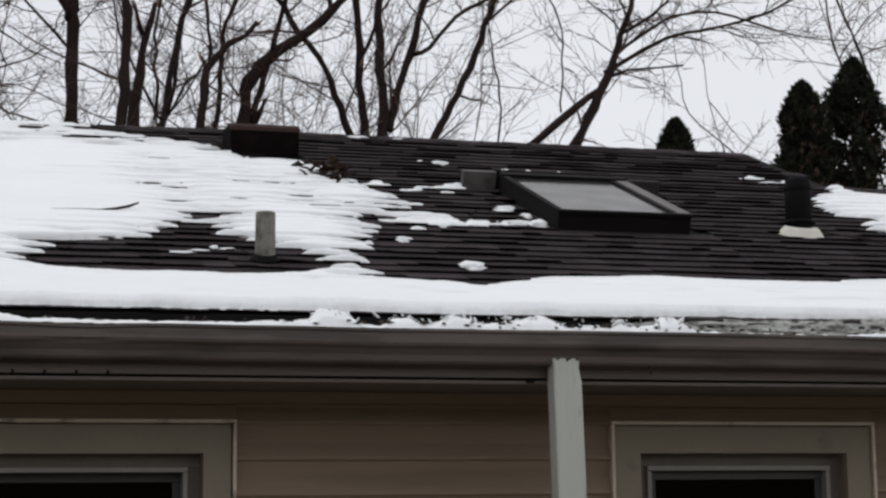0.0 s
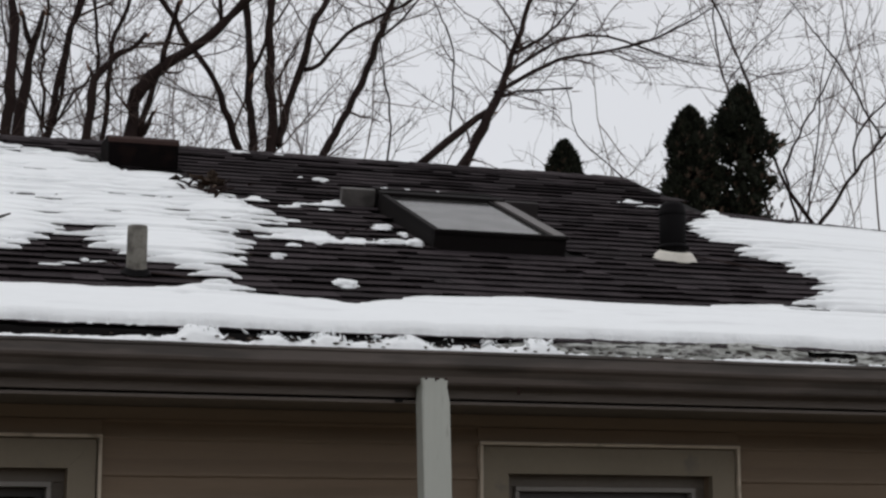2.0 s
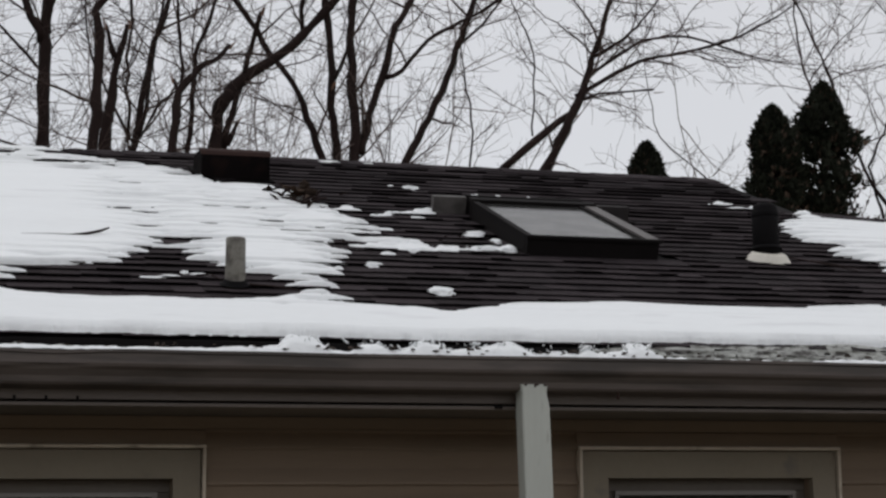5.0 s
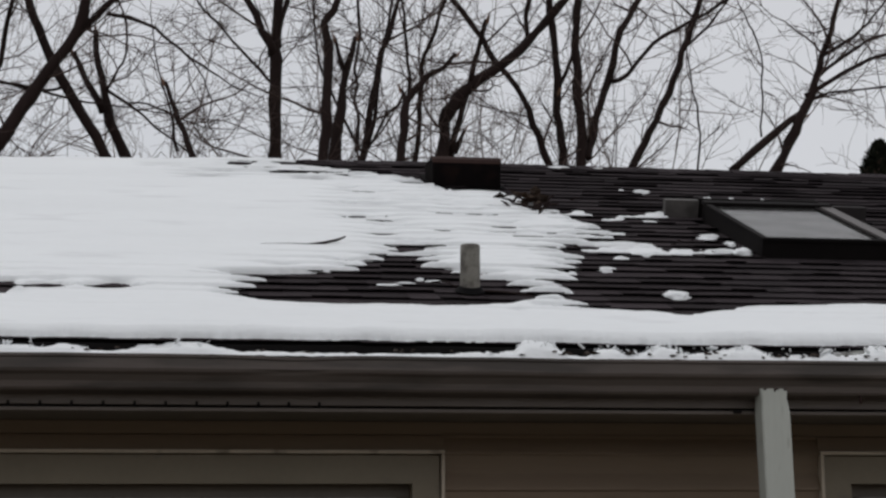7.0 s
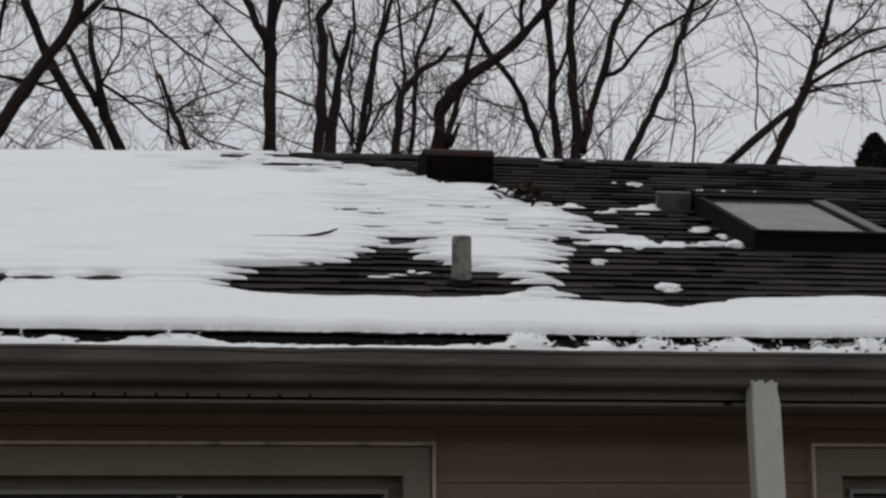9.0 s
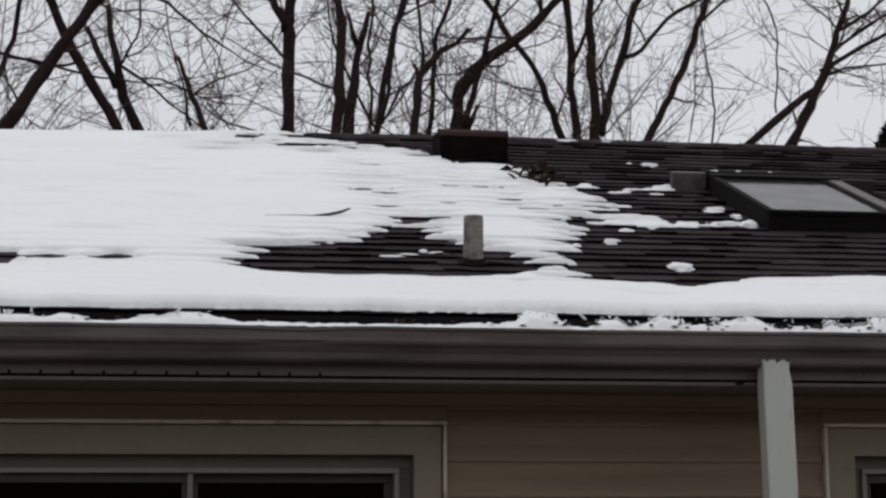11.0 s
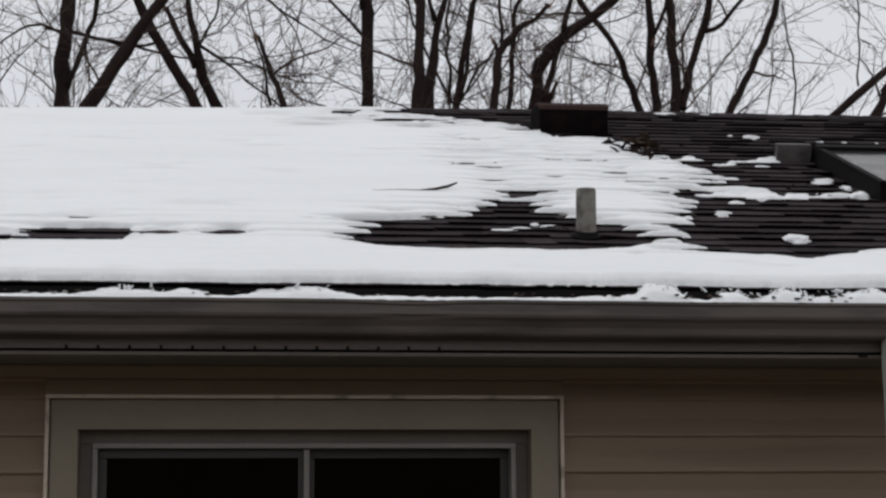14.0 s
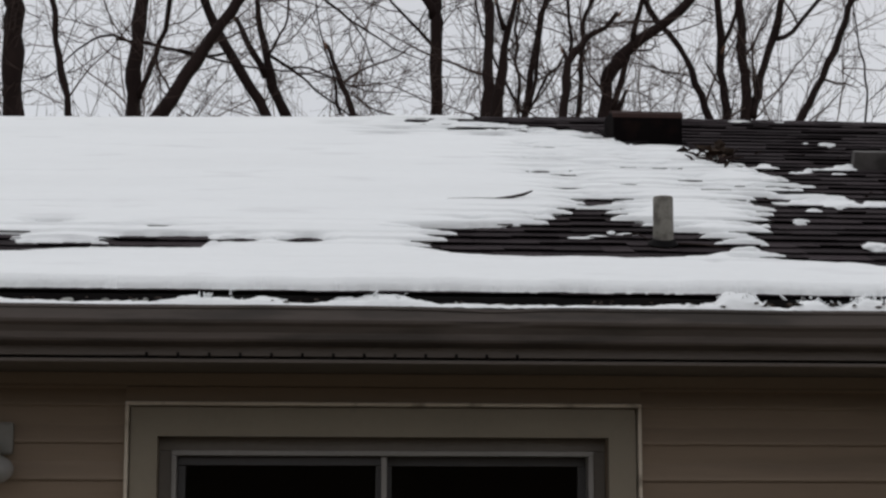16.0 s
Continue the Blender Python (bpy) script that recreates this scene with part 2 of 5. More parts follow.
def slab(outline, y0, y1, bm=None):
    """An (x, z) outline given depth along y."""
    bm = bm or bmesh.new()
    a = [bm.verts.new((x, y0, z)) for x, z in outline]
    b = [bm.verts.new((x, y1, z)) for x, z in outline]
    k = len(outline)
    for i in range(k):
        bm.faces.new((a[i], a[(i + 1) % k], b[(i + 1) % k], b[i]))
    bm.faces.new(a[::-1])
    bm.faces.new(b)
    bmesh.ops.recalc_face_normals(bm, faces=bm.faces[:])
    bmesh.ops.bevel(bm, geom=bm.edges[:], offset=0.0006, segments=1, affect="EDGES")
    return bm


def lathe(profile, steps=24, centre=(0, 0, 0), bm=None):
    """A (radius, z) outline turned round the upright axis."""
    bm = bm or bmesh.new()
    rings = []
    for r, z in profile:
        rings.append([bm.verts.new((centre[0] + r * math.cos(2 * math.pi * i / steps), centre[1] + r * math.sin(2 * math.pi * i / steps), centre[2] + z)) for i in range(steps)])
    for a, b in zip(rings, rings[1:]):
        for i in range(steps):
            bm.faces.new((a[i], a[(i + 1) % steps], b[(i + 1) % steps], b[i]))
    bm.faces.new(rings[0][::-1])
    bm.faces.new(rings[-1])
    return bm


def lump(seed, rx, ry, rz, rough=0.3, sub=3):
    """An uneven clod with a flattened underside."""
    bm = bmesh.new()
    bmesh.ops.create_icosphere(bm, subdivisions=sub, radius=1.0)
    for v in bm.verts:
        k = 1 + rough * noise.noise(v.co * 1.6 + Vector((seed * 7.3, seed * 1.7, 0))) + 0.4 * rough * noise.noise(v.co * 4.5 + Vector((0, seed * 3.1, 0)))
        v.co = Vector((v.co.x * rx * k, v.co.y * ry * k, max(v.co.z * rz * k, -0.25 * rz)))
    return bm


# ---- the roof's own axes: along the eave, up the slope, out of it ----
SLOPE = math.atan(0.3806)
EAVE_Y, EAVE_Z = 0.10, 2.448
COS, SIN = math.cos(SLOPE), math.sin(SLOPE)
ROOF = Matrix(((1, 0, 0, 0), (0, COS, -SIN, EAVE_Y), (0, SIN, COS, EAVE_Z), (0, 0, 0, 1)))
RIDGE_Y, WING_Y, GABLE_X = 4.13, 3.08, 2.76
WEST, EAST = -6.2, 7.4
V_RIDGE, V_WING = (RIDGE_Y - EAVE_Y) / COS, (WING_Y - EAVE_Y) / COS
WING_FALL = 0.042


def roof_v(y):
    return (y - EAVE_Y) / COS


def ridge_dip(x, v):
    """The old ridge dips a little towards the west, that of the wing towards the east."""
    return 0.0135 * max(0.0, -0.5 - x) * v / V_RIDGE + WING_FALL * max(0.0, x - GABLE_X) * v / V_WING


def roof_z(y):
    return EAVE_Z + (y - EAVE_Y) * 0.3806


# ---- ground ----
bm = bmesh.new()
bmesh.ops.create_grid(bm, x_segments=120, y_segments=120, size=400)
for v in bm.verts:
    far = max(0.0, v.co.length - 25)
    v.co.z = 0.02 * noise.noise(v.co * 0.3) + min(far * 0.004, 0.6) * noise.noise(v.co * 0.02)
    if abs(v.co.x) < 12 and abs(v.co.y) < 12:
        v.co.z = 0
ground = tagged(part("ground", bm, GROUND), "unseen straw-brown ground round the house, pale to bounce light upward", "ground", kind="structure")

# ---- house shell ----
WALL_Y, WALL_T, SOFFIT_Z = 0.60, 0.14, 2.235
BACK_Y = 2 * RIDGE_Y - 0.60
# openings: outer trim left, right; inner left, right; top of trim, top of opening, bottom
OPENINGS = [(-2.872, -1.010, -2.757, -1.130), (0.444, 1.572, 0.567, 1.449)]
TRIM_TOP, OPEN_TOP, OPEN_BOTTOM = 2.116, 1.993, 1.02
bm = bmesh.new()
spans = [WEST + 0.3] + [e for o in OPENINGS for e in (o[2], o[3])] + [EAST - 0.3]
for x0, x1 in zip(spans[0::2], spans[1::2]):
    box(x0, x1, WALL_Y + 0.012, WALL_Y + WALL_T, 0, SOFFIT_Z, bm=bm)
for o in OPENINGS:
    box(o[2], o[3], WALL_Y + 0.012, WALL_Y + WALL_T, 0, OPEN_BOTTOM, bm=bm)
    box(o[2], o[3], WALL_Y + 0.012, WALL_Y + WALL_T, OPEN_TOP, SOFFIT_Z, bm=bm)
wall_front = tagged(part("wall_front", bm, SIDING), "front wall clad in taupe vinyl siding", "wall", kind="structure")
for name, b in (("wall_back", (WEST + 0.3, EAST - 0.3, BACK_Y, BACK_Y + WALL_T, 0, SOFFIT_Z)),
                ("wall_west", (WEST + 0.16, WEST + 0.30, WALL_Y, BACK_Y + WALL_T, 0, SOFFIT_Z)),
                ("wall_east", (EAST - 0.30, EAST - 0.16, WALL_Y, BACK_Y + WALL_T, 0, SOFFIT_Z))):
    tagged(part(name, box(*b), SIDING), "taupe sided wall of the house", "wall", kind="structure")
tagged(part("floor", box(WEST + 0.3, EAST - 0.3, WALL_Y + WALL_T, BACK_Y, 0.02, 0.12), DARK_INSIDE), "plain floor inside the house", "floor", kind="structure")
tagged(part("ceiling", box(WEST + 0.3, EAST - 0.3, WALL_Y + WALL_T, BACK_Y, SOFFIT_Z - 0.06, SOFFIT_Z - 0.02), DARK_INSIDE), "plain ceiling inside the house", "ceiling", kind="structure")

# roof deck, front and back, main part and lower wing
def deck(name, x0, x1, top_y, label):
    top_z = roof_z(top_y)
    far = 2 * top_y - EAVE_Y
    t = 0.05
    profile = [(EAVE_Y, EAVE_Z - 0.004), (top_y, top_z - 0.004), (far, EAVE_Z - 0.004), (far, EAVE_Z - t), (top_y, top_z - t), (EAVE_Y + 0.004, EAVE_Z - t)]
    return tagged(part(name, prism(profile, x0, x1), DECK), label, "roof", kind="structure")


roof_main = deck("roof_main", -0.5, GABLE_X, RIDGE_Y, "dark asphalt shingle roof partly under melting snow")
bm = bmesh.new()
bm.from_mesh(roof_main.data)
low = bmesh.ops.duplicate(bm, geom=bm.verts[:] + bm.edges[:] + bm.faces[:])
for v in (g for g in low["geom"] if isinstance(g, bmesh.types.BMVert)):
    east_end = v.co.x > 0
    v.co.x = -0.5005 if east_end else WEST
    if abs(v.co.y - RIDGE_Y) < 0.01 and not east_end:
        v.co.z -= ridge_dip(WEST, V_RIDGE)
bm.to_mesh(roof_main.data)
bm.free()
roof_wing = deck("roof_wing", GABLE_X + 0.003, EAST, WING_Y, "lower snowy shingle roof of the wing")
for v in roof_wing.data.vertices:
    if v.co.x > 5 and abs(v.co.y - WING_Y) < 0.01:
        v.co.z -= ridge_dip(EAST, V_WING)
# gable end over the wing
bm = bmesh.new()
tri = [(WING_Y - 0.3, roof_z(WING_Y - 0.3) - 0.06), (RIDGE_Y, roof_z(RIDGE_Y) - 0.06), (2 * RIDGE_Y - WING_Y, roof_z(WING_Y) - 0.06), (2 * RIDGE_Y - WING_Y, SOFFIT_Z), (WING_Y - 0.3, SOFFIT_Z)]
tagged(part("wall_gable", prism(tri, GABLE_X - 0.12, GABLE_X - 0.04), SIDING), "taupe gable wall above the lower wing", "wall", kind="structure")

# fascia, soffit with grooves
FASCIA_Y = 0.125
fascia = tagged(part("fascia", box(WEST, EAST, FASCIA_Y, FASCIA_Y + 0.02, SOFFIT_Z + 0.006, EAVE_Z - 0.056, 0.002), FASCIA), "weathered brown metal fascia below the gutter", "fascia", kind="structure")
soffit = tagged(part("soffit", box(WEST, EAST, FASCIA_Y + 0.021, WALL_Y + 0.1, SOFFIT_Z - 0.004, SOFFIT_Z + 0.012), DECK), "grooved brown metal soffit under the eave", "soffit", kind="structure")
panel_mesh = mesh_of(box(0, 0.1036, FASCIA_Y + 0.012, WALL_Y + 0.005, -0.012, -0.006, 0.001), "soffit_panel", SOFFIT)
for i in range(int((EAST - WEST) / 0.104)):
    ob = new("soffit_panel", panel_mesh)
    ob.parent, ob.location = soffit, (WEST + 0.104 * i, 0, SOFFIT_Z)
part("soffit_edge", box(WEST, EAST, FASCIA_Y - 0.006, FASCIA_Y + 0.011, SOFFIT_Z - 0.016, SOFFIT_Z - 0.004, 0.002), FASCIA, soffit)
# Near-black strip added behind the gap to paint the shade inside it.
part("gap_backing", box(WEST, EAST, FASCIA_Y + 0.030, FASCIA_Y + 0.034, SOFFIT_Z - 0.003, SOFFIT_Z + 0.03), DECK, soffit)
part("end_clip", box(-0.045, -0.015, FASCIA_Y - 0.014, FASCIA_Y - 0.006, SOFFIT_Z - 0.012, SOFFIT_Z - 0.001, 0.002), DECK, soffit, "dark loose clip")
# Small black blocks stand for the shade in the open groove ends.
tooth_mesh = mesh_of(box(-0.005, 0.005, FASCIA_Y - 0.003, FASCIA_Y + 0.004, -0.004, 0.018, 0.002), "groove_end", DECK)
for i in range(13):
    ob = new("groove_end", tooth_mesh)
    ob.parent, ob.location = soffit, (-2.764 + 0.104 * i, 0, SOFFIT_Z)
trim = tagged(part("trim", box(WEST + 0.3, EAST - 0.3, WALL_Y - 0.005, WALL_Y + 0.012, 2.1745, SOFFIT_Z - 0.013, 0.003), SIDING), "taupe strip where siding meets the soffit", "trim", kind="structure")


# ---- windows ----
def window(name, o, panes, label):
    x0, x1, i0, i1 = o
    w = tagged(new(name), label, "window", kind="structure")
    d0, d1 = WALL_Y - 0.024, WALL_Y + 0.010
    part("head_casing", slab([(x0 + 0.019, TRIM_TOP - 0.019), (x1 - 0.019, TRIM_TOP - 0.019), (i1, OPEN_TOP), (i0, OPEN_TOP)], d0, d1), TRIM, w)
    for a, b in ((x0 + 0.019, i0), (x1 - 0.019, i1)):
        part("side_casing", slab([(a, OPEN_BOTTOM), (a, TRIM_TOP - 0.0191), (b, OPEN_TOP - 0.0001), (b, OPEN_BOTTOM)], d0, d1), TRIM, w)
    part("outer_lip", box(x0, x1, d0 - 0.016, d1, TRIM_TOP - 0.0135, TRIM_TOP, 0.003), LIP, w, "pale raised edge of the casing")
    for a, b in ((x0, x0 + 0.0135), (x1 - 0.0135, x1)):
        part("outer_lip", box(a, b, d0 - 0.014, d1, OPEN_BOTTOM - 0.1, TRIM_TOP - 0.014, 0.003), LIP, w, "pale raised edge of the casing")
    part("window_sill", box(x0 + 0.014, x1 - 0.014, d0 - 0.04, WALL_Y + 0.10, OPEN_BOTTOM - 0.05, OPEN_BOTTOM - 0.001, 0.006), TRIM, w)
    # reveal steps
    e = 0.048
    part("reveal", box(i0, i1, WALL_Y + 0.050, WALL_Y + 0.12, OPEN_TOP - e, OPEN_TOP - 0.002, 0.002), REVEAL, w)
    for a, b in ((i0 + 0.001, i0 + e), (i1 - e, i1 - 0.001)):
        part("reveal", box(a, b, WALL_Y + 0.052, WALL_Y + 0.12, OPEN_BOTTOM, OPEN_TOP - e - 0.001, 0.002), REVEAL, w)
    f0, f1, ft = i0 + e, i1 - e, OPEN_TOP - e
    part("window_frame", box(f0, f1, WALL_Y + 0.030, WALL_Y + 0.13, ft - 0.018, ft, 0.003), FRAME, w, "pale grey metal frame")
    for a, b in ((f0, f0 + 0.018), (f1 - 0.018, f1)):
        part("window_frame", box(a, b, WALL_Y + 0.032, WALL_Y + 0.13, OPEN_BOTTOM, ft - 0.0185, 0.003), FRAME, w, "pale grey metal frame")
    part("window_frame", box(f0 + 0.02, f1 - 0.02, WALL_Y + 0.032, WALL_Y + 0.13, OPEN_BOTTOM, OPEN_BOTTOM + 0.018, 0.003), FRAME, w, "pale grey metal frame")
    g0, g1, gt = f0 + 0.0185, f1 - 0.0185, ft - 0.0185
    edges = [g0 + (g1 - g0) * i / panes for i in range(panes + 1)]
    for i, (a, b) in enumerate(zip(edges, edges[1:])):
        y = WALL_Y + 0.072 + 0.028 * i
        s = part("sash", box(a, b, y, y + 0.024, gt - 0.034, gt - 0.001, 0.003), SASH, w, "dark sash rail")
        box_parts = ((a, a + 0.030, OPEN_BOTTOM + 0.02, gt - 0.035), (b - 0.030, b, OPEN_BOTTOM + 0.02, gt - 0.035))
        for p, q, r, t in box_parts:
            part("sash_stile", box(p, q, y + 0.001, y + 0.024, r, t, 0.003), SASH, s)
        pane = part("pane", box(a + 0.028, b - 0.028, y + 0.009, y + 0.014, OPEN_BOTTOM + 0.02, gt - 0.03), GLASS, s, "dark window glass")
        pane.visible_shadow = False
    for e in edges[1:-1]:
        part("mullion", box(e - 0.010, e + 0.010, WALL_Y + 0.050, WALL_Y + 0.071, OPEN_BOTTOM + 0.02, gt, 0.003), FRAME, w, "pale grey meeting stile")
    return w


window("window_1", OPENINGS[0], 2, "wide sliding window with taupe casing and dark glass")
window("window_2", OPENINGS[1], 1, "single window with taupe casing and dark glass")


# ---- gutter, downspout ----
gutter = tagged(new("rain_gutter"), "weathered grey-brown metal gutter clogged with snow", "gutter")
outer = [(0.118, 2.392), (0.118, 2.274), (0.050, 2.284), (0.044, 2.292), (0.040, 2.312), (0.026, 2.332), (0.010, 2.342), (0.006, 2.352), (0.006, 2.386),
         (0.000, 2.390), (0.000, 2.400), (0.010, 2.401), (0.012, 2.392), (0.010, 2.354), (0.028, 2.338), (0.045, 2.314), (0.052, 2.290), (0.114, 2.280), (0.114, 2.392)]
bm = bmesh.new()
steps = 340
rings = []
for i in range(steps + 1):
    x = WEST + (EAST - WEST) * i / steps
    sag = 0.003 * noise.noise(Vector((x * 0.9, 0, 0))) + 0.0015 * noise.noise(Vector((x * 4, 3, 0)))
    dent = 0.013 * math.exp(-((x + 1.62) / 0.15) ** 2)
    rings.append([bm.verts.new((x, y + (dent if y < 0.02 else 0), z + sag - (dent * 0.5 if z > 2.38 and y < 0.02 else 0))) for y, z in outer])
for a, b in zip(rings, rings[1:]):
    for i in range(len(outer)):
        bm.faces.new((a[i], a[(i + 1) % len(outer)], b[(i + 1) % len(outer)], b[i]))
bm.faces.new(rings[0][::-1])
bm.faces.new(rings[-1])
bmesh.ops.recalc_face_normals(bm, faces=bm.faces[:])
part("trough", bm, GUTTER, gutter)
for x in (-4.9, -3.7, 1.9, 3.4, 4.9):
    part("seam_band", prism([(y - 0.0015 if y < 0.06 else y, z - 0.0015) for y, z in outer[1:11]], x, x + 0.012), GUTTER, gutter)
part("hanger_strap", box(0.404, 0.412, 0.055, 0.062, 2.256, 2.2835, 0.001), RUST, gutter, "thin bent strap hanging below")

spout = tagged(new("downspout"), "pale grey-green painted metal downspout with chipped edges", "downspout")
bm = bmesh.new()
levels = [(2.304, 0.0), (2.27, 0.003), (2.22, 0.0), (1.6, 0.0), (0.9, 0.0), (0.18, 0.0)]
rings = []
X0, X1, Y0, Y1, LEAN = 0.028, 0.128, 0.028, 0.108, 0.022
for z, inset in levels:
    r, ring = 0.008, []
    for cx, cy, a0 in ((X1 - r, Y1 - r, 0), (X0 + r, Y1 - r, 90), (X0 + r, Y0 + r, 180), (X1 - r, Y0 + r, 270)):
        for k in (0, 45, 90):
            a = radians(a0 + k)
            ring.append(bm.verts.new((cx + r * math.cos(a) - inset * (1 if cx > 0.078 else -1) + LEAN * (2.304 - z) + (0.006 if cx > 0.078 and z < 2.26 else 0), cy + r * math.sin(a), z)))
    rings.append(ring)
for a, b in zip(rings, rings[1:]):
    for i in range(12):
        bm.faces.new((a[i], b[i], b[(i + 1) % 12], a[(i + 1) % 12]))
bm.faces.new(rings[0])
bm.faces.new(rings[-1][::-1])
bmesh.ops.recalc_face_normals(bm, faces=bm.faces[:])
spout_pipe = part("pipe", bm, SPOUT, spout)
part("outlet_collar", box(X0 + 0.004, X1 - 0.004, Y0 + 0.004, Y1 - 0.004, 2.270, 2.2838, 0.002), SPOUT, spout_pipe)
bm = bmesh.new()
box(X0 + 0.048, X1 + 0.052, Y0 - 0.14, Y1 - 0.002, 0.0, 0.19, 0.01, bm)
part("shoe", bm, SPOUT, spout)
part("bracket", box(X0 + 0.016, X1 + 0.034, Y0 - 0.004, WALL_Y, 1.30, 1.33, 0.002), SPOUT, spout)
for cx, w, h in ((X0 + 0.016, 0.010, 0.005), (X0 + 0.052, 0.007, 0.010), (X0 + 0.060, 0.012, 0.004), (X1 - 0.010, 0.012, 0.006)):
    part("rust_chip", box(cx - w / 2, cx + w / 2, Y0 - 0.0012, Y0 + 0.002, 2.3035 - h, 2.3045, 0.0005), RUST, spout_pipe, "rusted chip at the top edge")


# ---- things on the roof ----
def on_roof(ob, x, v, n=0.0, turn=0.0):
    ob.matrix_world = ROOF @ Matrix.Translation((x, v, n)) @ Matrix.Rotation(turn, 4, "Z")
    return ob


# skylight in its own roof axes: x across, y up the slope, z out
skylight = tagged(new("skylight"), "dark framed curb skylight with grimy grey glazing", "skylight")
W, L, H = 0.650, 0.94, 0.085
cv = roof_v(1.665)
on_roof(skylight, 0.622, cv)
part("front_curb", box(0, W, 0, 0.035, -0.02, H, 0.004), CURB, skylight, "black metal front face")
part("back_curb", box(0, W, L - 0.035, L, -0.02, H, 0.004), CURB, skylight)
for a, b in ((0, 0.035), (W - 0.035, W)):
    part("side_curb", box(a, b, 0.036, L - 0.036, -0.02, H - 0.002, 0.004), CURB, skylight)
part("front_rail", box(-0.006, W + 0.006, -0.008, 0.020, H - 0.004, H + 0.014, 0.004), CURB, skylight)
part("back_rail", box(-0.006, W + 0.006, L - 0.06, L + 0.012, H + 0.001, H + 0.022, 0.004), CURB, skylight)
for a, b, mtl in ((-0.006, 0.026, CURB), (W - 0.058, W + 0.006, RAIL)):
    part("side_rail", box(a, b, 0.021, L - 0.061, H - 0.001, H + 0.013, 0.003), mtl, skylight)
SPLIT = L * 0.74
glazing = part("glazing", box(0.024, W - 0.056, 0.018, SPLIT - 0.0005, H - 0.004, H + 0.003), SKY_GLASS, skylight, "frosted grey glazing reflecting the sky")
# The head strip has a darker tint and less frosting.
part("glazing", box(0.024, W - 0.056, SPLIT + 0.0005, L - 0.058, H - 0.004, H + 0.003), SKY_GLASS_DARK, skylight, "darker, less frosted strip of glazing at the head")
part("glass_bar", box(W - 0.088, W - 0.072, 0.021, L - 0.061, H + 0.0035, H + 0.012, 0.002), CURB, glazing)
part("well_lining", box(0.04, W - 0.04, 0.04, L - 0.04, -0.018, -0.012), DARK_INSIDE, skylight)
# snow line left along the head of the frame
flash_bar = part("head_flashing", box(-0.175, 0.0, L + 0.06, L + 0.105, -0.005, 0.095, 0.004), FLASH, skylight, "upright grey sheet metal flashing")
part("head_flashing", box(W - 0.02, W + 0.24, L + 0.06, L + 0.105, -0.005, 0.080, 0.004), FLASH_DARK, skylight, "upright dark sheet metal flashing")
head = part("head_flashing", box(0.001, W - 0.021, L + 0.065, L + 0.10, -0.005, 0.105, 0.004), CURB, skylight)

for i, a in enumerate((0.03, 0.046, 0.16, 0.33)):
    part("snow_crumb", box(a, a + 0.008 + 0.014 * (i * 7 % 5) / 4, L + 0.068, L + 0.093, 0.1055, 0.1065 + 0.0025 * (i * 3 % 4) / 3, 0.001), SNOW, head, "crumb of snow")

# box vent near the ridge
vent = tagged(new("roof_vent"), "rusty dark brown box vent below the ridge", "roof vent")
bm = bmesh.new()
vx0, vx1, vy, vz = -0.625, -0.255, 3.28, 3.843
prof = [(vy, roof_z(vy) + 0.012), (vy - 0.004, vz - 0.055), (vy + 0.004, vz - 0.018), (vy + 0.03, vz - 0.002), (vy + 0.10, vz + 0.006), (vy + 0.26, vz + 0.018), (vy + 0.29, vz + 0.004), (vy + 0.29, roof_z(vy + 0.29) + 0.0)]
prism(prof, vx0, vx1, bm)
bmesh.ops.bevel(bm, geom=bm.edges[:], offset=0.012, segments=2, profile=0.6, affect="EDGES")
part("hood", bm, VENT, vent)
part("hood_edge", prism([(vy - 0.006, vz - 0.040), (vy + 0.0, vz - 0.018), (vy + 0.03, vz + 0.003), (vy + 0.10, vz + 0.012), (vy + 0.10, vz + 0.004), (vy + 0.03, vz - 0.006), (vy + 0.006, vz - 0.03)], vx0 - 0.003, vx1 + 0.003), RUST, vent, "rusted top edge of the hood")
fl = part("flange", box(-0.02, 0.39, -0.02, 0.42, 0.012, 0.016), VENT, vent)
fl.matrix_world = ROOF @ Matrix.Translation((vx0, roof_v(vy), 0))

# cement grey vent pipe
pipe = tagged(new("vent_pipe"), "weathered cement grey plumbing pipe stained with lichen", "pipe")
px, py = -0.854, 0.882
pz = roof_z(py)
bm = lathe([(0.040, -0.06), (0.0395, 0.02), (0.040, 0.10), (0.0385, 0.190), (0.036, 0.197), (0.029, 0.197), (0.029, 0.10)], 28, (px, py, pz))
for v in bm.verts:
    v.co += 0.0025 * Vector((noise.noise(v.co * 22), noise.noise(v.co * 22 + Vector((5, 0, 0))), 0))
    v.co.x += 0.010 * (v.co.z - pz)
part("tube", bm, PIPE, pipe, smooth=True)
boot = part("boot", lathe([(0.062, 0.0), (0.058, 0.004), (0.050, 0.008), (0.046, 0.016), (0.042, 0.020)], 28), BLACK_PIPE, pipe, "perished black rubber boot", True)
boot.matrix_world = ROOF @ Matrix.Translation((px, roof_v(py), 0.012))

# tall black stack with a cream boot
stack = tagged(new("flue_stack"), "tall matt black vent stack in a cream flashing boot", "vent stack")
sx, sy = 1.872, 1.745
sz = roof_z(sy)
bm = lathe([(0.064, -0.08), (0.064, 0.246), (0.060, 0.252), (0.060, 0.254), (0.056, 0.268), (0.040, 0.280), (0.020, 0.284)], 32, (sx, sy, sz))
stack_tube = part("tube", bm, BLACK_PIPE, stack, smooth=True)
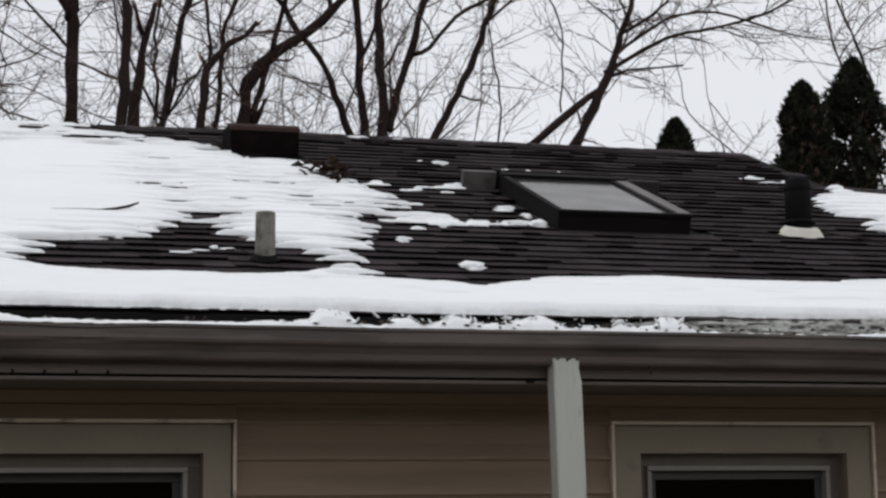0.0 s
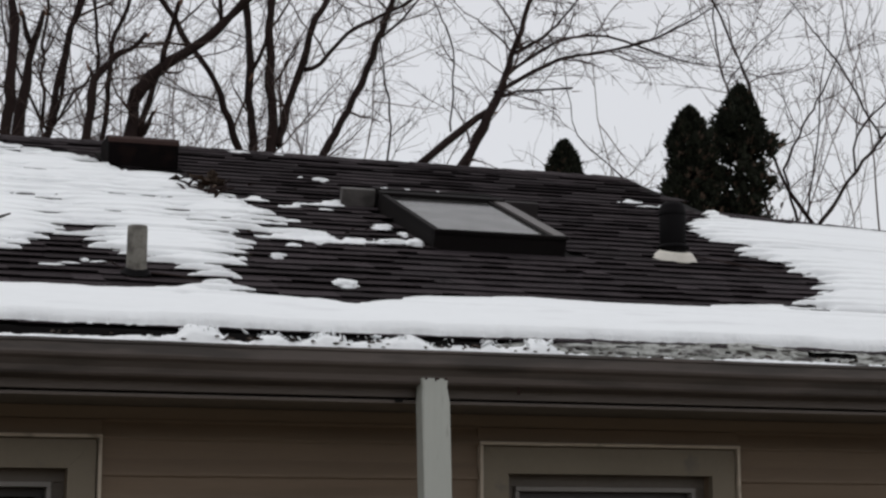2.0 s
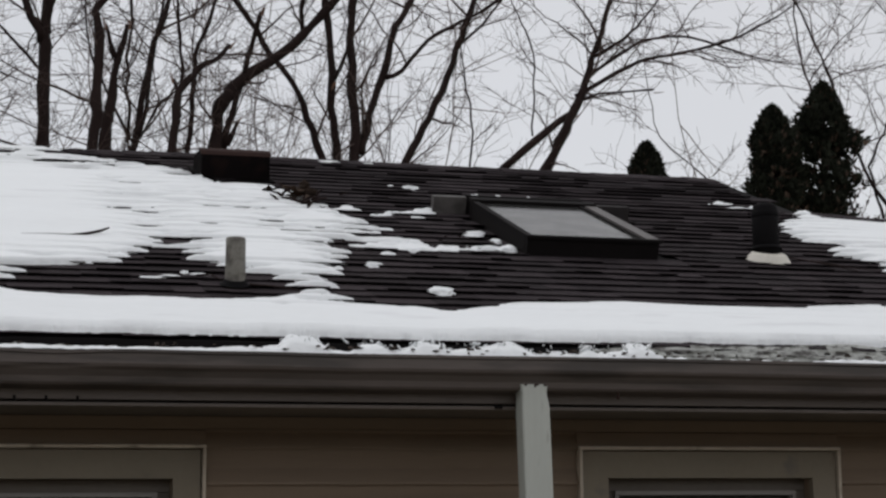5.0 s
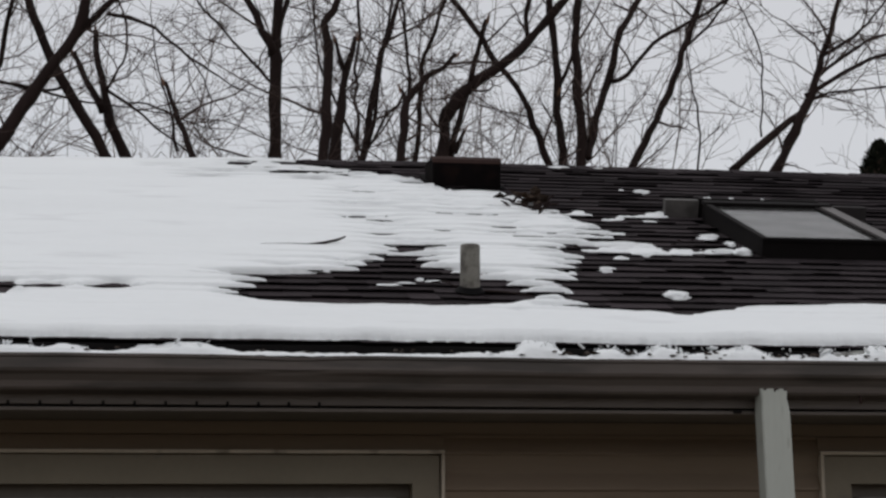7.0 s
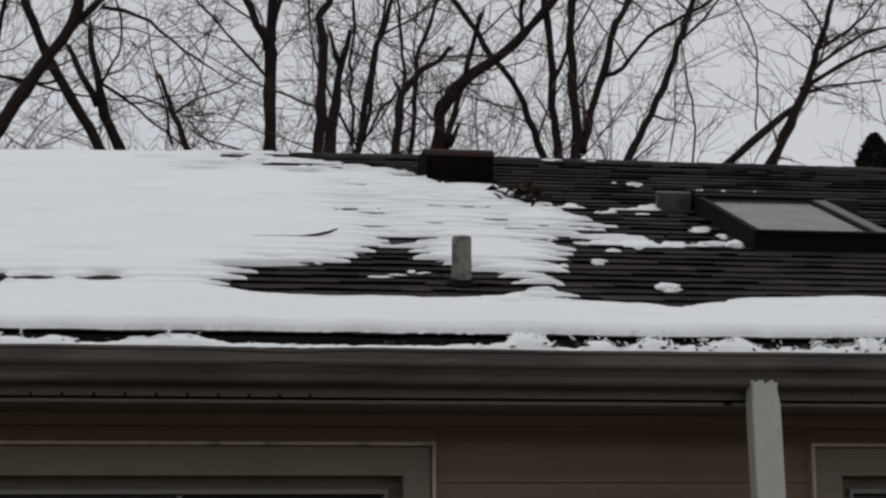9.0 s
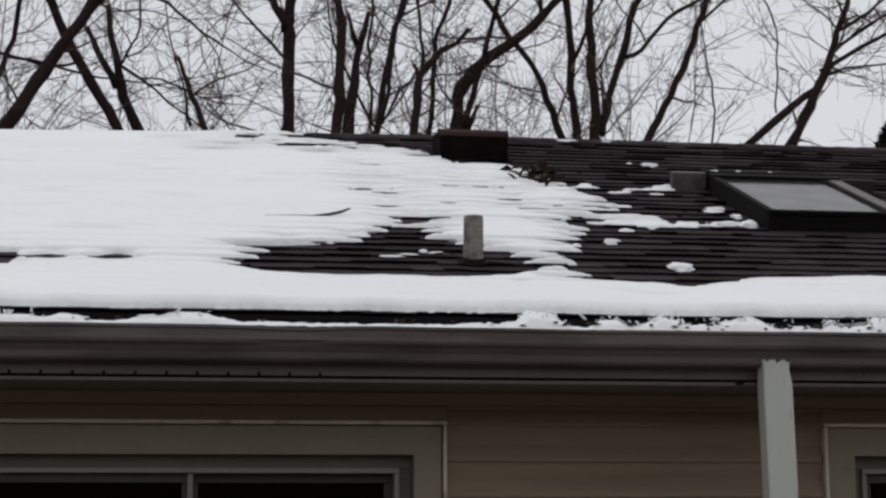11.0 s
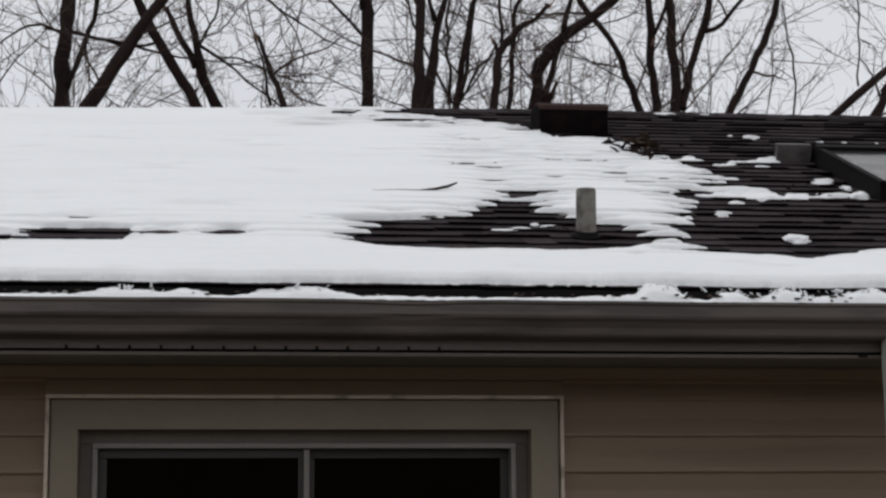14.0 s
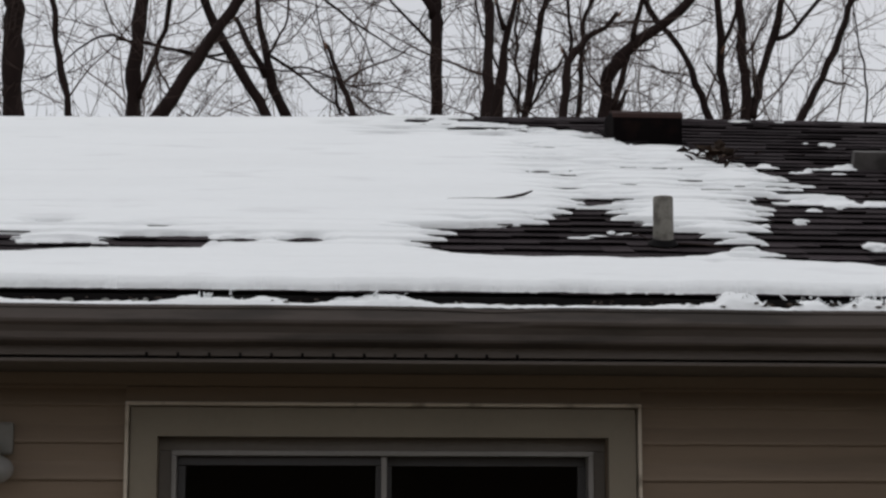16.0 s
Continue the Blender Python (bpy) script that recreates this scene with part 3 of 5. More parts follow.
part("collar", lathe([(0.066, 0.215), (0.0668, 0.220), (0.0668, 0.234), (0.066, 0.238)], 32, (sx, sy, sz)), BLACK_PIPE, stack_tube, smooth=True)
part("storm_collar", lathe([(0.070, 0.055), (0.078, 0.052), (0.072, 0.066), (0.066, 0.072)], 32, (sx, sy, sz)), BLACK_PIPE, stack_tube, smooth=True)
bm = bmesh.new()
bmesh.ops.create_cone(bm, cap_ends=True, segments=28, radius1=0.112, radius2=0.080, depth=0.040)
bmesh.ops.bevel(bm, geom=[e for e in bm.edges if len(e.link_faces) == 2 and e.calc_face_angle() > 0.5], offset=0.008, segments=2, profile=0.6, affect="EDGES")
b = part("flashing_boot", bm, CREAM, stack, "cream moulded boot with dirt at the rim")
b.matrix_world = Matrix.Translation((sx - 0.005, sy - 0.03, roof_z(sy - 0.03) + 0.027)) @ Matrix.Rotation(SLOPE * 0.85, 4, "X")

# wall lamp beside the wide window
lamp = tagged(new("wall_lamp"), "small grey wall lamp with a frosted globe", "lamp")
part("back_plate", box(-3.385, -3.262, 0.560, 0.585, 1.925, 2.040, 0.012), LAMP_METAL, lamp)
bm = lathe([(0.030, 0.0), (0.034, -0.012), (0.034, -0.045), (0.028, -0.055)], 20, (-3.325, 0.50, 1.965))
part("socket", bm, LAMP_METAL, lamp, smooth=True)
part("arm", box(-3.337, -3.313, 0.50, 0.565, 1.955, 1.972, 0.004), LAMP_METAL, lamp)
bm = bmesh.new()
bmesh.ops.create_uvsphere(bm, u_segments=28, v_segments=18, radius=0.078, matrix=Matrix.Translation((-3.325, 0.50, 1.872)) @ Matrix.Diagonal((1, 1, 0.68, 1)))
part("globe", bm, GLOBE, lamp, "frosted glass globe", True)


# ---- snow on the roof: one sheet with ragged edges that follow the courses ----
COURSE = 0.117


def value_noise(x, y, seed):
    table = np.random.RandomState(seed).rand(128, 128)
    xi, yi = np.floor(x).astype(int), np.floor(y).astype(int)
    fx, fy = x - xi, y - yi
    fx, fy = fx * fx * (3 - 2 * fx), fy * fy * (3 - 2 * fy)
    a, b = table[yi % 128, xi % 128], table[yi % 128, (xi + 1) % 128]
    c, d = table[(yi + 1) % 128, xi % 128], table[(yi + 1) % 128, (xi + 1) % 128]
    return (a * (1 - fx) + b * fx) * (1 - fy) + (c * (1 - fx) + d * fx) * fy


def edge(y, pairs):
    return np.interp(y, [p[0] for p in pairs], [p[1] for p in pairs])


# y up the roof and where the melted edge runs
LEFT_EDGE = [(0.5, -0.58), (0.75, -0.54), (0.86, -0.55), (0.96, -0.52), (1.12, -0.47), (1.22, -0.41), (1.35, -0.33), (1.5, -0.29), (1.77, -0.26), (1.9, -0.20), (2.1, -0.05), (2.25, -0.03), (2.4, -0.07), (2.55, -0.18), (2.72, -0.25), (2.92, -0.26), (3.06, -0.26), (3.12, -0.40), (3.17, -0.64), (3.3, -0.66), (3.48, -0.72), (3.56, -0.90), (3.68, -1.06), (3.8, -1.18), (3.95, -1.28), (4.13, -1.40)]
RIGHT_EDGE = [(0.75, 2.25), (0.86, 2.12), (0.95, 2.12), (1.1, 2.27), (1.33, 2.41), (1.5, 2.46), (1.75, 2.45), (2.0, 2.39), (2.2, 2.39), (2.37, 2.35), (2.5, 2.37), (2.7, 2.46), (2.85, 2.58), (3.05, 2.70), (3.10, 3.2), (4.2, 3.4)]
BAND_TOP = [(-6.2, 0.72), (-3.4, 0.71), (-3.0, 0.76), (-2.2, 0.83), (-1.9, 0.78), (-1.74, 0.66), (-1.55, 0.605), (-1.3, 0.585), (-1.0, 0.58), (-0.75, 0.635), (-0.64, 0.715), (-0.52, 0.725), (-0.42, 0.69), (-0.28, 0.645), (-0.11, 0.625), (-0.02, 0.635), (0.05, 0.69), (0.25, 0.79), (0.7, 0.83), (1.05, 0.79), (1.45, 0.81), (1.85, 0.90), (2.12, 0.89), (2.43, 0.83), (7.4, 0.85)]
HOLE_LEFT = [(0.5, -1.50), (0.61, -1.55), (0.66, -1.76), (0.71, -1.80), (0.82, -1.80), (0.92, -1.76), (1.01, -1.69), (1.15, -1.69), (1.19, -1.36), (1.31, -1.26), (1.42, -1.22), (1.57, -1.12), (1.70, -1.06), (1.8, -1.0)]
HOLE_RIGHT = [(0.6, -0.60), (0.75, -0.60), (0.86, -0.59), (0.96, -0.62), (1.05, -0.66), (1.12, -0.71), (1.2, -0.77), (1.38, -0.93), (1.59, -0.92), (1.73, -0.88), (1.8, -0.95)]

# a fine net over the stretch that is passed, a coarser one to both sides
DV = 0.0090
xs = np.concatenate([np.arange(WEST, -3.7, 0.04), np.arange(-3.7, 3.4, 0.0095), np.arange(3.4, EAST, 0.03)])
vs = np.arange(-3 * DV, V_RIDGE + 0.02, DV)
GX, GV = np.meshgrid(xs, vs)
GY = GV * COS + EAVE_Y
course = np.floor(GV / COURSE).astype(int) % 64
within = GV / COURSE - np.floor(GV / COURSE)
jit = np.random.RandomState(5).normal(0, 1, (6, 64))
# each course holds the snow longest just above its butt edge, in pointed tongues of uneven length
reach = 0.35 + 1.5 * value_noise(GX * 1.7 + 13 * course, GV * 0 + course * 0.73, 61)
tooth = 0.17 * reach * (0.42 - np.abs(within - 0.24) / np.where(within < 0.24, 0.30, 0.76))
wob = (value_noise(GX * 5 + 40, GV * 16, 1) - 0.5) * 0.17 + (value_noise(GX * 17 + 9, GV * 46, 2) - 0.5) * 0.10 + (value_noise(GX * 44, GV * 95, 3) - 0.5) * 0.050
left = edge(GY, LEFT_EDGE) + 0.030 * jit[0, course] + tooth - GX + wob
right = GX - edge(GY, RIGHT_EDGE) + 0.020 * jit[1, course] + tooth * 0.55 + wob * 0.7
band = (edge(GX, BAND_TOP) - 0.085 - GY) * 1.0 + (value_noise(GX * 4, GV * 0 + 3, 4) - 0.5) * 0.035 + (value_noise(GX * 14, GV * 0 + 7, 4) - 0.5) * 0.012 + (value_noise(GX * 45, GV * 0 + 5, 4) - 0.5) * 0.006
hole = np.minimum(np.minimum(GX - (edge(GY, HOLE_LEFT) + 0.02 * jit[2, course] + tooth * 0.7), edge(GY, HOLE_RIGHT) + 0.03 * jit[3, course] - tooth - GX),
                  np.minimum((GY - edge(GX, BAND_TOP)) * 3, (1.80 - GY) * 3)) + wob * 0.5
snow = np.maximum(np.minimum(left, -hole), right)


def spot(x0, y0, rx, ry, shear=0.0):
    return (1 - np.hypot((GX - x0) / rx, (GY - y0 - shear * (GX - x0)) / ry)) * min(rx, ry)


# bare slits in the big sheet: x from, x to, y, height, slant
slits = np.full_like(snow, -9.0)
rng = random.Random(31)
SLITS = [(-1.15, -0.99, 2.08, 0.045, 0.1), (-0.98, -0.87, 1.86, 0.040, 0.1), (-1.11, -0.93, 2.69, 0.045, 0.1), (-0.90, -0.78, 2.56, 0.040, 0.1), (-1.06, -0.97, 3.03, 0.075, -0.3),
         (-1.62, -1.51, 1.27, 0.055, 0.0), (-1.71, -1.51, 3.96, 0.14, 0.2), (-1.88, -1.75, 3.44, 0.040, 0.0), (-1.88, -1.60, 3.65, 0.075, 0.1), (-2.10, -1.98, 3.86, 0.05, 0.0), (-1.60, -1.40, 3.82, 0.06, 0.1),
         (-1.52, -1.22, 3.68, 0.105, 0.1), (-1.46, -1.20, 3.97, 0.11, -0.1), (-1.22, -0.92, 3.55, 0.090, -0.6), (-1.32, -1.08, 3.80, 0.06, 0.1), (-0.83, -0.63, 3.33, 0.060, 0.1), (-0.68, -0.52, 3.09, 0.040, 0.1),
         (-1.32, -1.18, 3.42, 0.035, 0.0), (-0.62, -0.42, 2.74, 0.030, 0.0), (-0.50, -0.30, 2.42, 0.030, 0.0), (-0.42, -0.22, 1.98, 0.035, 0.1), (2.54, 2.91, 2.10, 0.022, 0.15), (2.37, 2.46, 1.18, 0.022, 0.1),
         (-2.58, -2.38, 0.865, 0.16, 0.0), (-2.36, -2.13, 0.865, 0.17, 0.05), (-3.36, -3.16, 1.16, 0.050, 0.0), (-2.90, -2.72, 1.10, 0.030, 0.0)]
# Random thin slits, cut to imitate grey shade along the course steps.
for k in range(48):
    a, b = (rng.uniform(-1.25, -0.32), rng.uniform(1.85, 3.2)) if k < 36 else (rng.uniform(-1.45, -0.95), rng.uniform(1.25, 1.8))
    SLITS.append((a, a + rng.uniform(0.06, 0.22), COURSE * COS * round((b - EAVE_Y) / (COURSE * COS)) + EAVE_Y - 0.01, rng.uniform(0.026, 0.050), 0.0))
SLITS = [q for q in SLITS if not (q[0] < -1.18 and 1.5 < q[2] < 2.6)]
for x0, x1, y, tall_slit, slant in SLITS:
    lens = (GX - (x0 + x1) / 2) / ((x1 - x0) / 2)
    shape = tall_slit / 2 * (1 - lens * lens) - np.abs(GY - y - slant * (GX - (x0 + x1) / 2)) + wob * 0.16
    slits = np.maximum(slits, shape)
for x0, x1, y0, y1 in ((-6.5, -3.30, 0.60, 0.98), (-3.4, -3.08, 0.62, 0.82), (-3.12, -2.88, 0.70, 0.80), (-2.96, -2.62, 0.69, 0.97)):
    slits = np.maximum(slits, np.minimum(np.minimum(GX - x0, x1 - GX) * 0.35, np.minimum(GY - y0, y1 - GY)) + wob * 0.22)
snow = np.minimum(snow, -slits * 2.0 + 0.004)
streaks = value_noise(GX * 1.6 + 11, GV * 9, 8)
snow = np.where((snow < 0.5) & (GY > 1.0), snow - 0.55 * np.clip(streaks - 0.72, 0, 1), snow)
snow = np.maximum(snow, band * 1.4)
# the thin gap between the band at the eave and the sheet on the wing
gap = 0.020 + 0.016 * value_noise(GX * 5, GV * 0 + 2, 15) - np.abs(GY - 0.775 + 0.01 * (GX - 2.3)) - 0.05 * np.clip(2.05 - GX, 0, 1) - 0.02 * np.clip(GX - 3.0, 0, 2)
snow = np.where(GX > 1.9, np.minimum(snow, -gap * 2), snow)
for s in ((0.27, 2.55, 0.22, 0.026, 0.5), (0.42, 2.62, 0.05, 0.045, 0.3), (0.33, 2.46, 0.05, 0.012), (-0.15, 2.67, 0.055, 0.028), (0.0, 2.58, 0.06, 0.034), (0.05, 2.12, 0.09, 0.020, 0.1), (0.0, 1.85, 0.16, 0.030), (-0.07, 1.73, 0.15, 0.034),
          (0.10, 1.70, 0.10, 0.052), (-0.05, 1.57, 0.05, 0.036), (-0.19, 1.33, 0.055, 0.036), (0.51, 2.07, 0.060, 0.038, 0.4), (0.37, 1.73, 0.18, 0.030, 0.15), (0.26, 1.70, 0.05, 0.035),
          (0.51, 3.29, 0.050, 0.018), (0.43, 3.36, 0.025, 0.010), (2.35, 3.25, 0.070, 0.022, 0.2), (2.39, 3.12, 0.095, 0.024, 0.3), (0.25, 4.05, 0.07, 0.03), (0.47, 4.06, 0.05, 0.02), (-0.62, 4.10, 0.06, 0.02)):
    fray = min(1.0, s[3] / 0.045)
    snow = np.maximum(snow, spot(*s) * 0.9 - 0.003 + fray * (wob * 0.16 + (value_noise(GX * 30, GV * 44, 51) - 0.5) * 0.036 + (value_noise(GX * 11, GV * 25, 52) - 0.5) * 0.020))
low = GV - np.interp(GX, [0.2, 0.7, 5.0], [0.030, 0.070, 0.070]) + (value_noise(GX * 6, GV * 0, 9) - 0.5) * 0.030 + (value_noise(GX * 23, GV * 0 + 2, 9) - 0.5) * 0.016 + (value_noise(GX * 60, GV * 0 + 6, 9) - 0.5) * 0.012
top = np.where(GX < GABLE_X, V_RIDGE + 0.005, V_WING - 0.01 - np.interp(GX, [2.76, 3.3, 4.3, 5.0], [0.17, 0.13, 0.05, 0.0])) - GV
snow = np.minimum(snow, np.minimum(low * 2, top * 3))
depth = np.clip(snow / 0.12, 0, 1)
round_edge = np.sqrt(np.clip(1 - (1 - depth) ** 2, 0, 1))
thick = 0.008 + 0.006 * value_noise(GX * 1.2, GV * 1.2 + 5, 10) + 0.004 * value_noise(GX * 5, GV * 9, 11)
thick += 0.012 * np.clip(1 - GV / 0.35, 0, 1)
thick *= 0.35 + 0.65 * np.clip(top / 0.6, 0, 1)
# thin snow shows the steps of the courses below
show = np.clip(1.0 - snow / 0.62, 0, 1) * np.clip(2.6 * value_noise(GX * 1.3, GV * 7, 14) - 0.5, 0.0, 1) * np.clip(GV / 0.5 - 0.6, 0, 1)
calm = np.clip((-1.75 - GX) / 0.3, 0, 1) * np.clip(1.2 - top / 0.45, 0, 1)
shingle_top = np.interp(within, [0.0, 0.03, 0.34, 1.0], [0.016, 0.019, 0.0085, 0.004])
lie = np.clip(snow / 0.10, 0, 1) ** 0.8
GN = (shingle_top + 0.0015) * (1 - lie) + lie * (0.0225 - 0.0150 * within * show - 0.013 * calm) + thick * round_edge
keep = snow > 0
cells = keep[:-1, :-1] | keep[1:, :-1] | keep[:-1, 1:] | keep[1:, 1:]
GN = np.where(keep, GN, shingle_top - 0.006)
index = -np.ones(GX.shape, int)
rows_, cols_ = np.nonzero(cells)
used = np.zeros(GX.shape, bool)
for dr in (0, 1):
    for dc in (0, 1):
        used[rows_ + dr, cols_ + dc] = True
index[used] = np.arange(used.sum())
pts = np.stack([GX[used], GV[used] * COS - GN[used] * SIN + EAVE_Y, GV[used] * SIN + GN[used] * COS + EAVE_Z], 1)
pts[:, 2] -= 0.0135 * np.clip(-0.5 - GX[used], 0, None) * GV[used] / V_RIDGE + WING_FALL * np.clip(GX[used] - GABLE_X, 0, None) * GV[used] / V_WING
faces = np.stack([index[rows_, cols_], index[rows_, cols_ + 1], index[rows_ + 1, cols_ + 1], index[rows_ + 1, cols_]], 1)
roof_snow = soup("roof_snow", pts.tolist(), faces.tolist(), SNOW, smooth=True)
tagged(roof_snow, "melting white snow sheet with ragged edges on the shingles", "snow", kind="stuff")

# loose clods of snow on the bare shingles
for i, (x, y, rx, ry, rz) in enumerate(((-0.025, 0.845, 0.054, 0.046, 0.019), (0.545, 1.71, 0.046, 0.042, 0.020), (0.555, 1.90, 0.024, 0.05, 0.012), (-1.17, 0.95, 0.050, 0.012, 0.006), (-1.10, 0.99, 0.040, 0.010, 0.005), (-1.03, 1.05, 0.016, 0.018, 0.009), (-0.97, 1.03, 0.045, 0.010, 0.005))):
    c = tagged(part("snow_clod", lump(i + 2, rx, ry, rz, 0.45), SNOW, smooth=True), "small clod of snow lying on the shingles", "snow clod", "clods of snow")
    c.matrix_world = ROOF @ Matrix.Translation((x, roof_v(y), 0.014))

# snow and ice lying in the gutter: x and how high it is heaped
HEAP = [(-4.8, 0.3), (-3.6, 0.3), (-3.3, 0.55), (-3.1, 0.2), (-2.75, 0.18), (-2.70, 0.35), (-2.60, 0.62), (-2.50, 0.58), (-2.45, 0.42), (-2.39, 0.52), (-2.30, 0.3), (-2.24, 0.12), (-2.13, 0.45), (-2.07, 0.42), (-2.0, 0.66), (-1.92, 0.62), (-1.84, 0.35), (-1.78, 0.2), (-1.71, 0.4), (-1.63, 0.12),
        (-1.45, 0.08), (-1.2, 0.22), (-1.05, 0.34), (-0.95, 0.25), (-0.84, 0.35), (-0.80, 1.0), (-0.72, 0.95), (-0.66, 0.35), (-0.60, 0.15), (-0.54, 0.6), (-0.48, 0.75), (-0.43, 0.3), (-0.37, 0.4), (-0.33, 0.9), (-0.27, 0.8), (-0.23, 0.25), (-0.16, 0.4), (-0.08, 0.7), (0.02, 0.8),
        (0.08, 0.35), (0.25, 0.3), (0.29, 0.8), (0.33, 0.35), (0.43, 0.4), (0.47, 0.9), (0.52, 0.85), (0.60, 0.1), (1.20, 0.06), (1.30, 0.3), (1.42, 0.2), (1.5, 0.06), (5.0, 0.08)]
gx = np.arange(-4.8, 5.0, 0.007)
gy = np.arange(0.008, 0.112, 0.0060)
A, B = np.meshgrid(gx, gy)
pile = np.interp(A, [h[0] for h in HEAP], [h[1] for h in HEAP]) + (value_noise(A * 11, B * 20, 21) - 0.5) * 0.30
heap = pile + (value_noise(A * 34, B * 50, 22) - 0.5) * 0.34
back = np.clip((B - 0.012) / 0.085, 0, 1)
lip = np.sin(np.clip((B - 0.006) / 0.028, 0, 1) * math.pi * 0.5)
hgt = 2.397 + (0.013 + 0.010 * np.clip(heap, 0, 1)) * lip + 0.054 * back ** 0.8 * np.clip(pile - 0.12, 0, 1) + 0.005 * (value_noise(A * 60, B * 80, 23) - 0.5)
soft = np.where(heap * 1.15 + 0.75 * np.clip((0.042 - B) / 0.020, 0, 1) > 0.50 + 0.35 * np.clip((A - 0.6) / 0.1, 0, 1) * np.clip((1.2 - A) / 0.1 + np.clip(A - 1.45, 0, 1) * 20, 0, 1), 1, 0)
hgt = np.where(soft == 1, hgt, hgt - 0.016)
gi = np.arange(A.size).reshape(A.shape)
cell = (soft[:-1, :-1] + soft[1:, :-1] + soft[:-1, 1:] + soft[1:, 1:]) > 0
r_, c_ = np.nonzero(cell)
gfaces = np.stack([gi[r_, c_], gi[r_, c_ + 1], gi[r_ + 1, c_ + 1], gi[r_ + 1, c_]], 1).tolist()
gverts = np.stack([A.ravel(), B.ravel(), hgt.ravel()], 1).tolist()
# crumbs and lace of snow that bridge up to the eave where it is heaped
rng = random.Random(17)
clods = []
for k in range(8):
    bm = lump(k + 40, 1, 1, 0.8, 0.9, 2)
    bm.verts.ensure_lookup_table()
    clods.append(([v.co.copy() for v in bm.verts], [[v.index for v in f.verts] for f in bm.faces]))
    bm.free()
for i in range(1500):
    x = rng.uniform(-3.6, 0.62) if i < 900 else rng.uniform(-0.9, 0.62)
    h = float(np.interp(x, [h[0] for h in HEAP], [h[1] for h in HEAP]))
    if rng.random() > 0.9 * max(0.0, h - 0.34) + (0.12 if x > -0.6 else 0.0):
        continue
    z0 = 2.402 + 0.045 * h
    hang = rng.random() < 0.45
    y = rng.uniform(0.085, 0.115) if hang else rng.uniform(0.04, 0.10)
    r = rng.choice((0.003, 0.004, 0.004, 0.006, 0.009))
    off, turn = Vector((x, y, 2.456 - rng.random() ** 2 * 0.03 if hang else z0 + rng.random() ** 2 * 0.02)), Matrix.Rotation(rng.uniform(0, 6.28), 3, "Y")
    cv_, cf_ = rng.choice(clods)
    base = len(gverts)
    wide = rng.uniform(0.8, 2.2)
    gverts += [tuple(turn @ Vector((c.x * r * wide, c.y * r, c.z * r)) + off) for c in cv_]
    gfaces += [[q + base for q in f] for f in cf_]
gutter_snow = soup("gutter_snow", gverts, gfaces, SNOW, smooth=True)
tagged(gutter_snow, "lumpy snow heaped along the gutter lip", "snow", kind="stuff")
# One flat near-black sheet spans the gutter floor.
floor_sheet = soup("gutter_debris", [(x, y, z) for x in (WEST, EAST) for y, z in ((0.013, 2.350), (0.113, 2.356))], [(0, 2, 3, 1)], DECK)
tagged(floor_sheet, "flat near-black sheet over the gutter floor", "debris", kind="stuff")

rng = random.Random(12)
verts, faces = [], []
for i in range(260):
    x = rng.uniform(0.35, 4.0) if i > 150 else rng.uniform(-3.6, 0.35)
    bm = lump(i, rng.uniform(0.010, 0.045), rng.uniform(0.008, 0.018), rng.uniform(0.007, 0.018), 0.8, 2)
    off, base = Vector((x, rng.uniform(0.075, 0.108), rng.uniform(2.392, 2.434 if x > 0.35 else 2.412))), len(verts)
    bm.verts.ensure_lookup_table()
    verts += [tuple(v.co + off) for v in bm.verts]
    faces += [[v.index + base for v in f.verts] for f in bm.faces]
    bm.free()
ix = np.arange(0.3, 4.6, 0.008)
iv = np.linspace(0, 1, 14)
IA, IB = np.meshgrid(ix, iv)
rough = value_noise(IA * 9, IB * 6, 31) * 0.5 + value_noise(IA * 34, IB * 13, 32) * 0.5
tall = 0.050 + (0.020 + 0.026 * value_noise(IA * 3, IB * 0, 33)) * np.clip((IA - 0.3) / 0.3, 0, 1)
grid = np.arange(IA.size).reshape(IA.shape) + len(verts)
tier = np.floor(IB * 3.2 + 0.5 * value_noise(IA * 4, IB * 0 + 3, 34)) / 3.2
iy = 0.052 + 0.020 * IB + 0.026 * tier + 0.020 * (rough - 0.5) + 0.012 * (value_noise(IA * 70, IB * 20, 35) - 0.5)
iz = 2.386 + tall * IB + 0.010 * (rough - 0.5)
verts += np.stack([IA.ravel(), iy.ravel(), iz.ravel()], 1).tolist()
solid = np.ones(grid[:-1, :-1].shape, bool)
for x0, x1, low_, high_ in ((0.54, 0.71, 0.78, 0.95), (0.80, 0.90, 0.7, 0.82), (1.20, 1.27, 0.72, 0.9), (1.38, 1.48, 0.74, 0.92), (1.62, 1.83, 0.60, 0.88), (2.1, 2.2, 0.7, 0.85)):
    solid &= ~((IA[:-1, :-1] > x0) & (IA[:-1, :-1] < x1) & (IB[:-1, :-1] > low_) & (IB[:-1, :-1] < high_))
solid &= ~((value_noise(IA * 26 + 3, IB * 7, 36) > 0.80)[:-1, :-1] & (IB[:-1, :-1] < 0.6))
quads = np.stack([grid[:-1, :-1], grid[:-1, 1:], grid[1:, 1:], grid[1:, :-1]], 2)[solid]
faces += quads.tolist()
gutter_ice = soup("gutter_ice", verts, faces, ICE, smooth=True)
rng = random.Random(66)
verts, faces = [], []
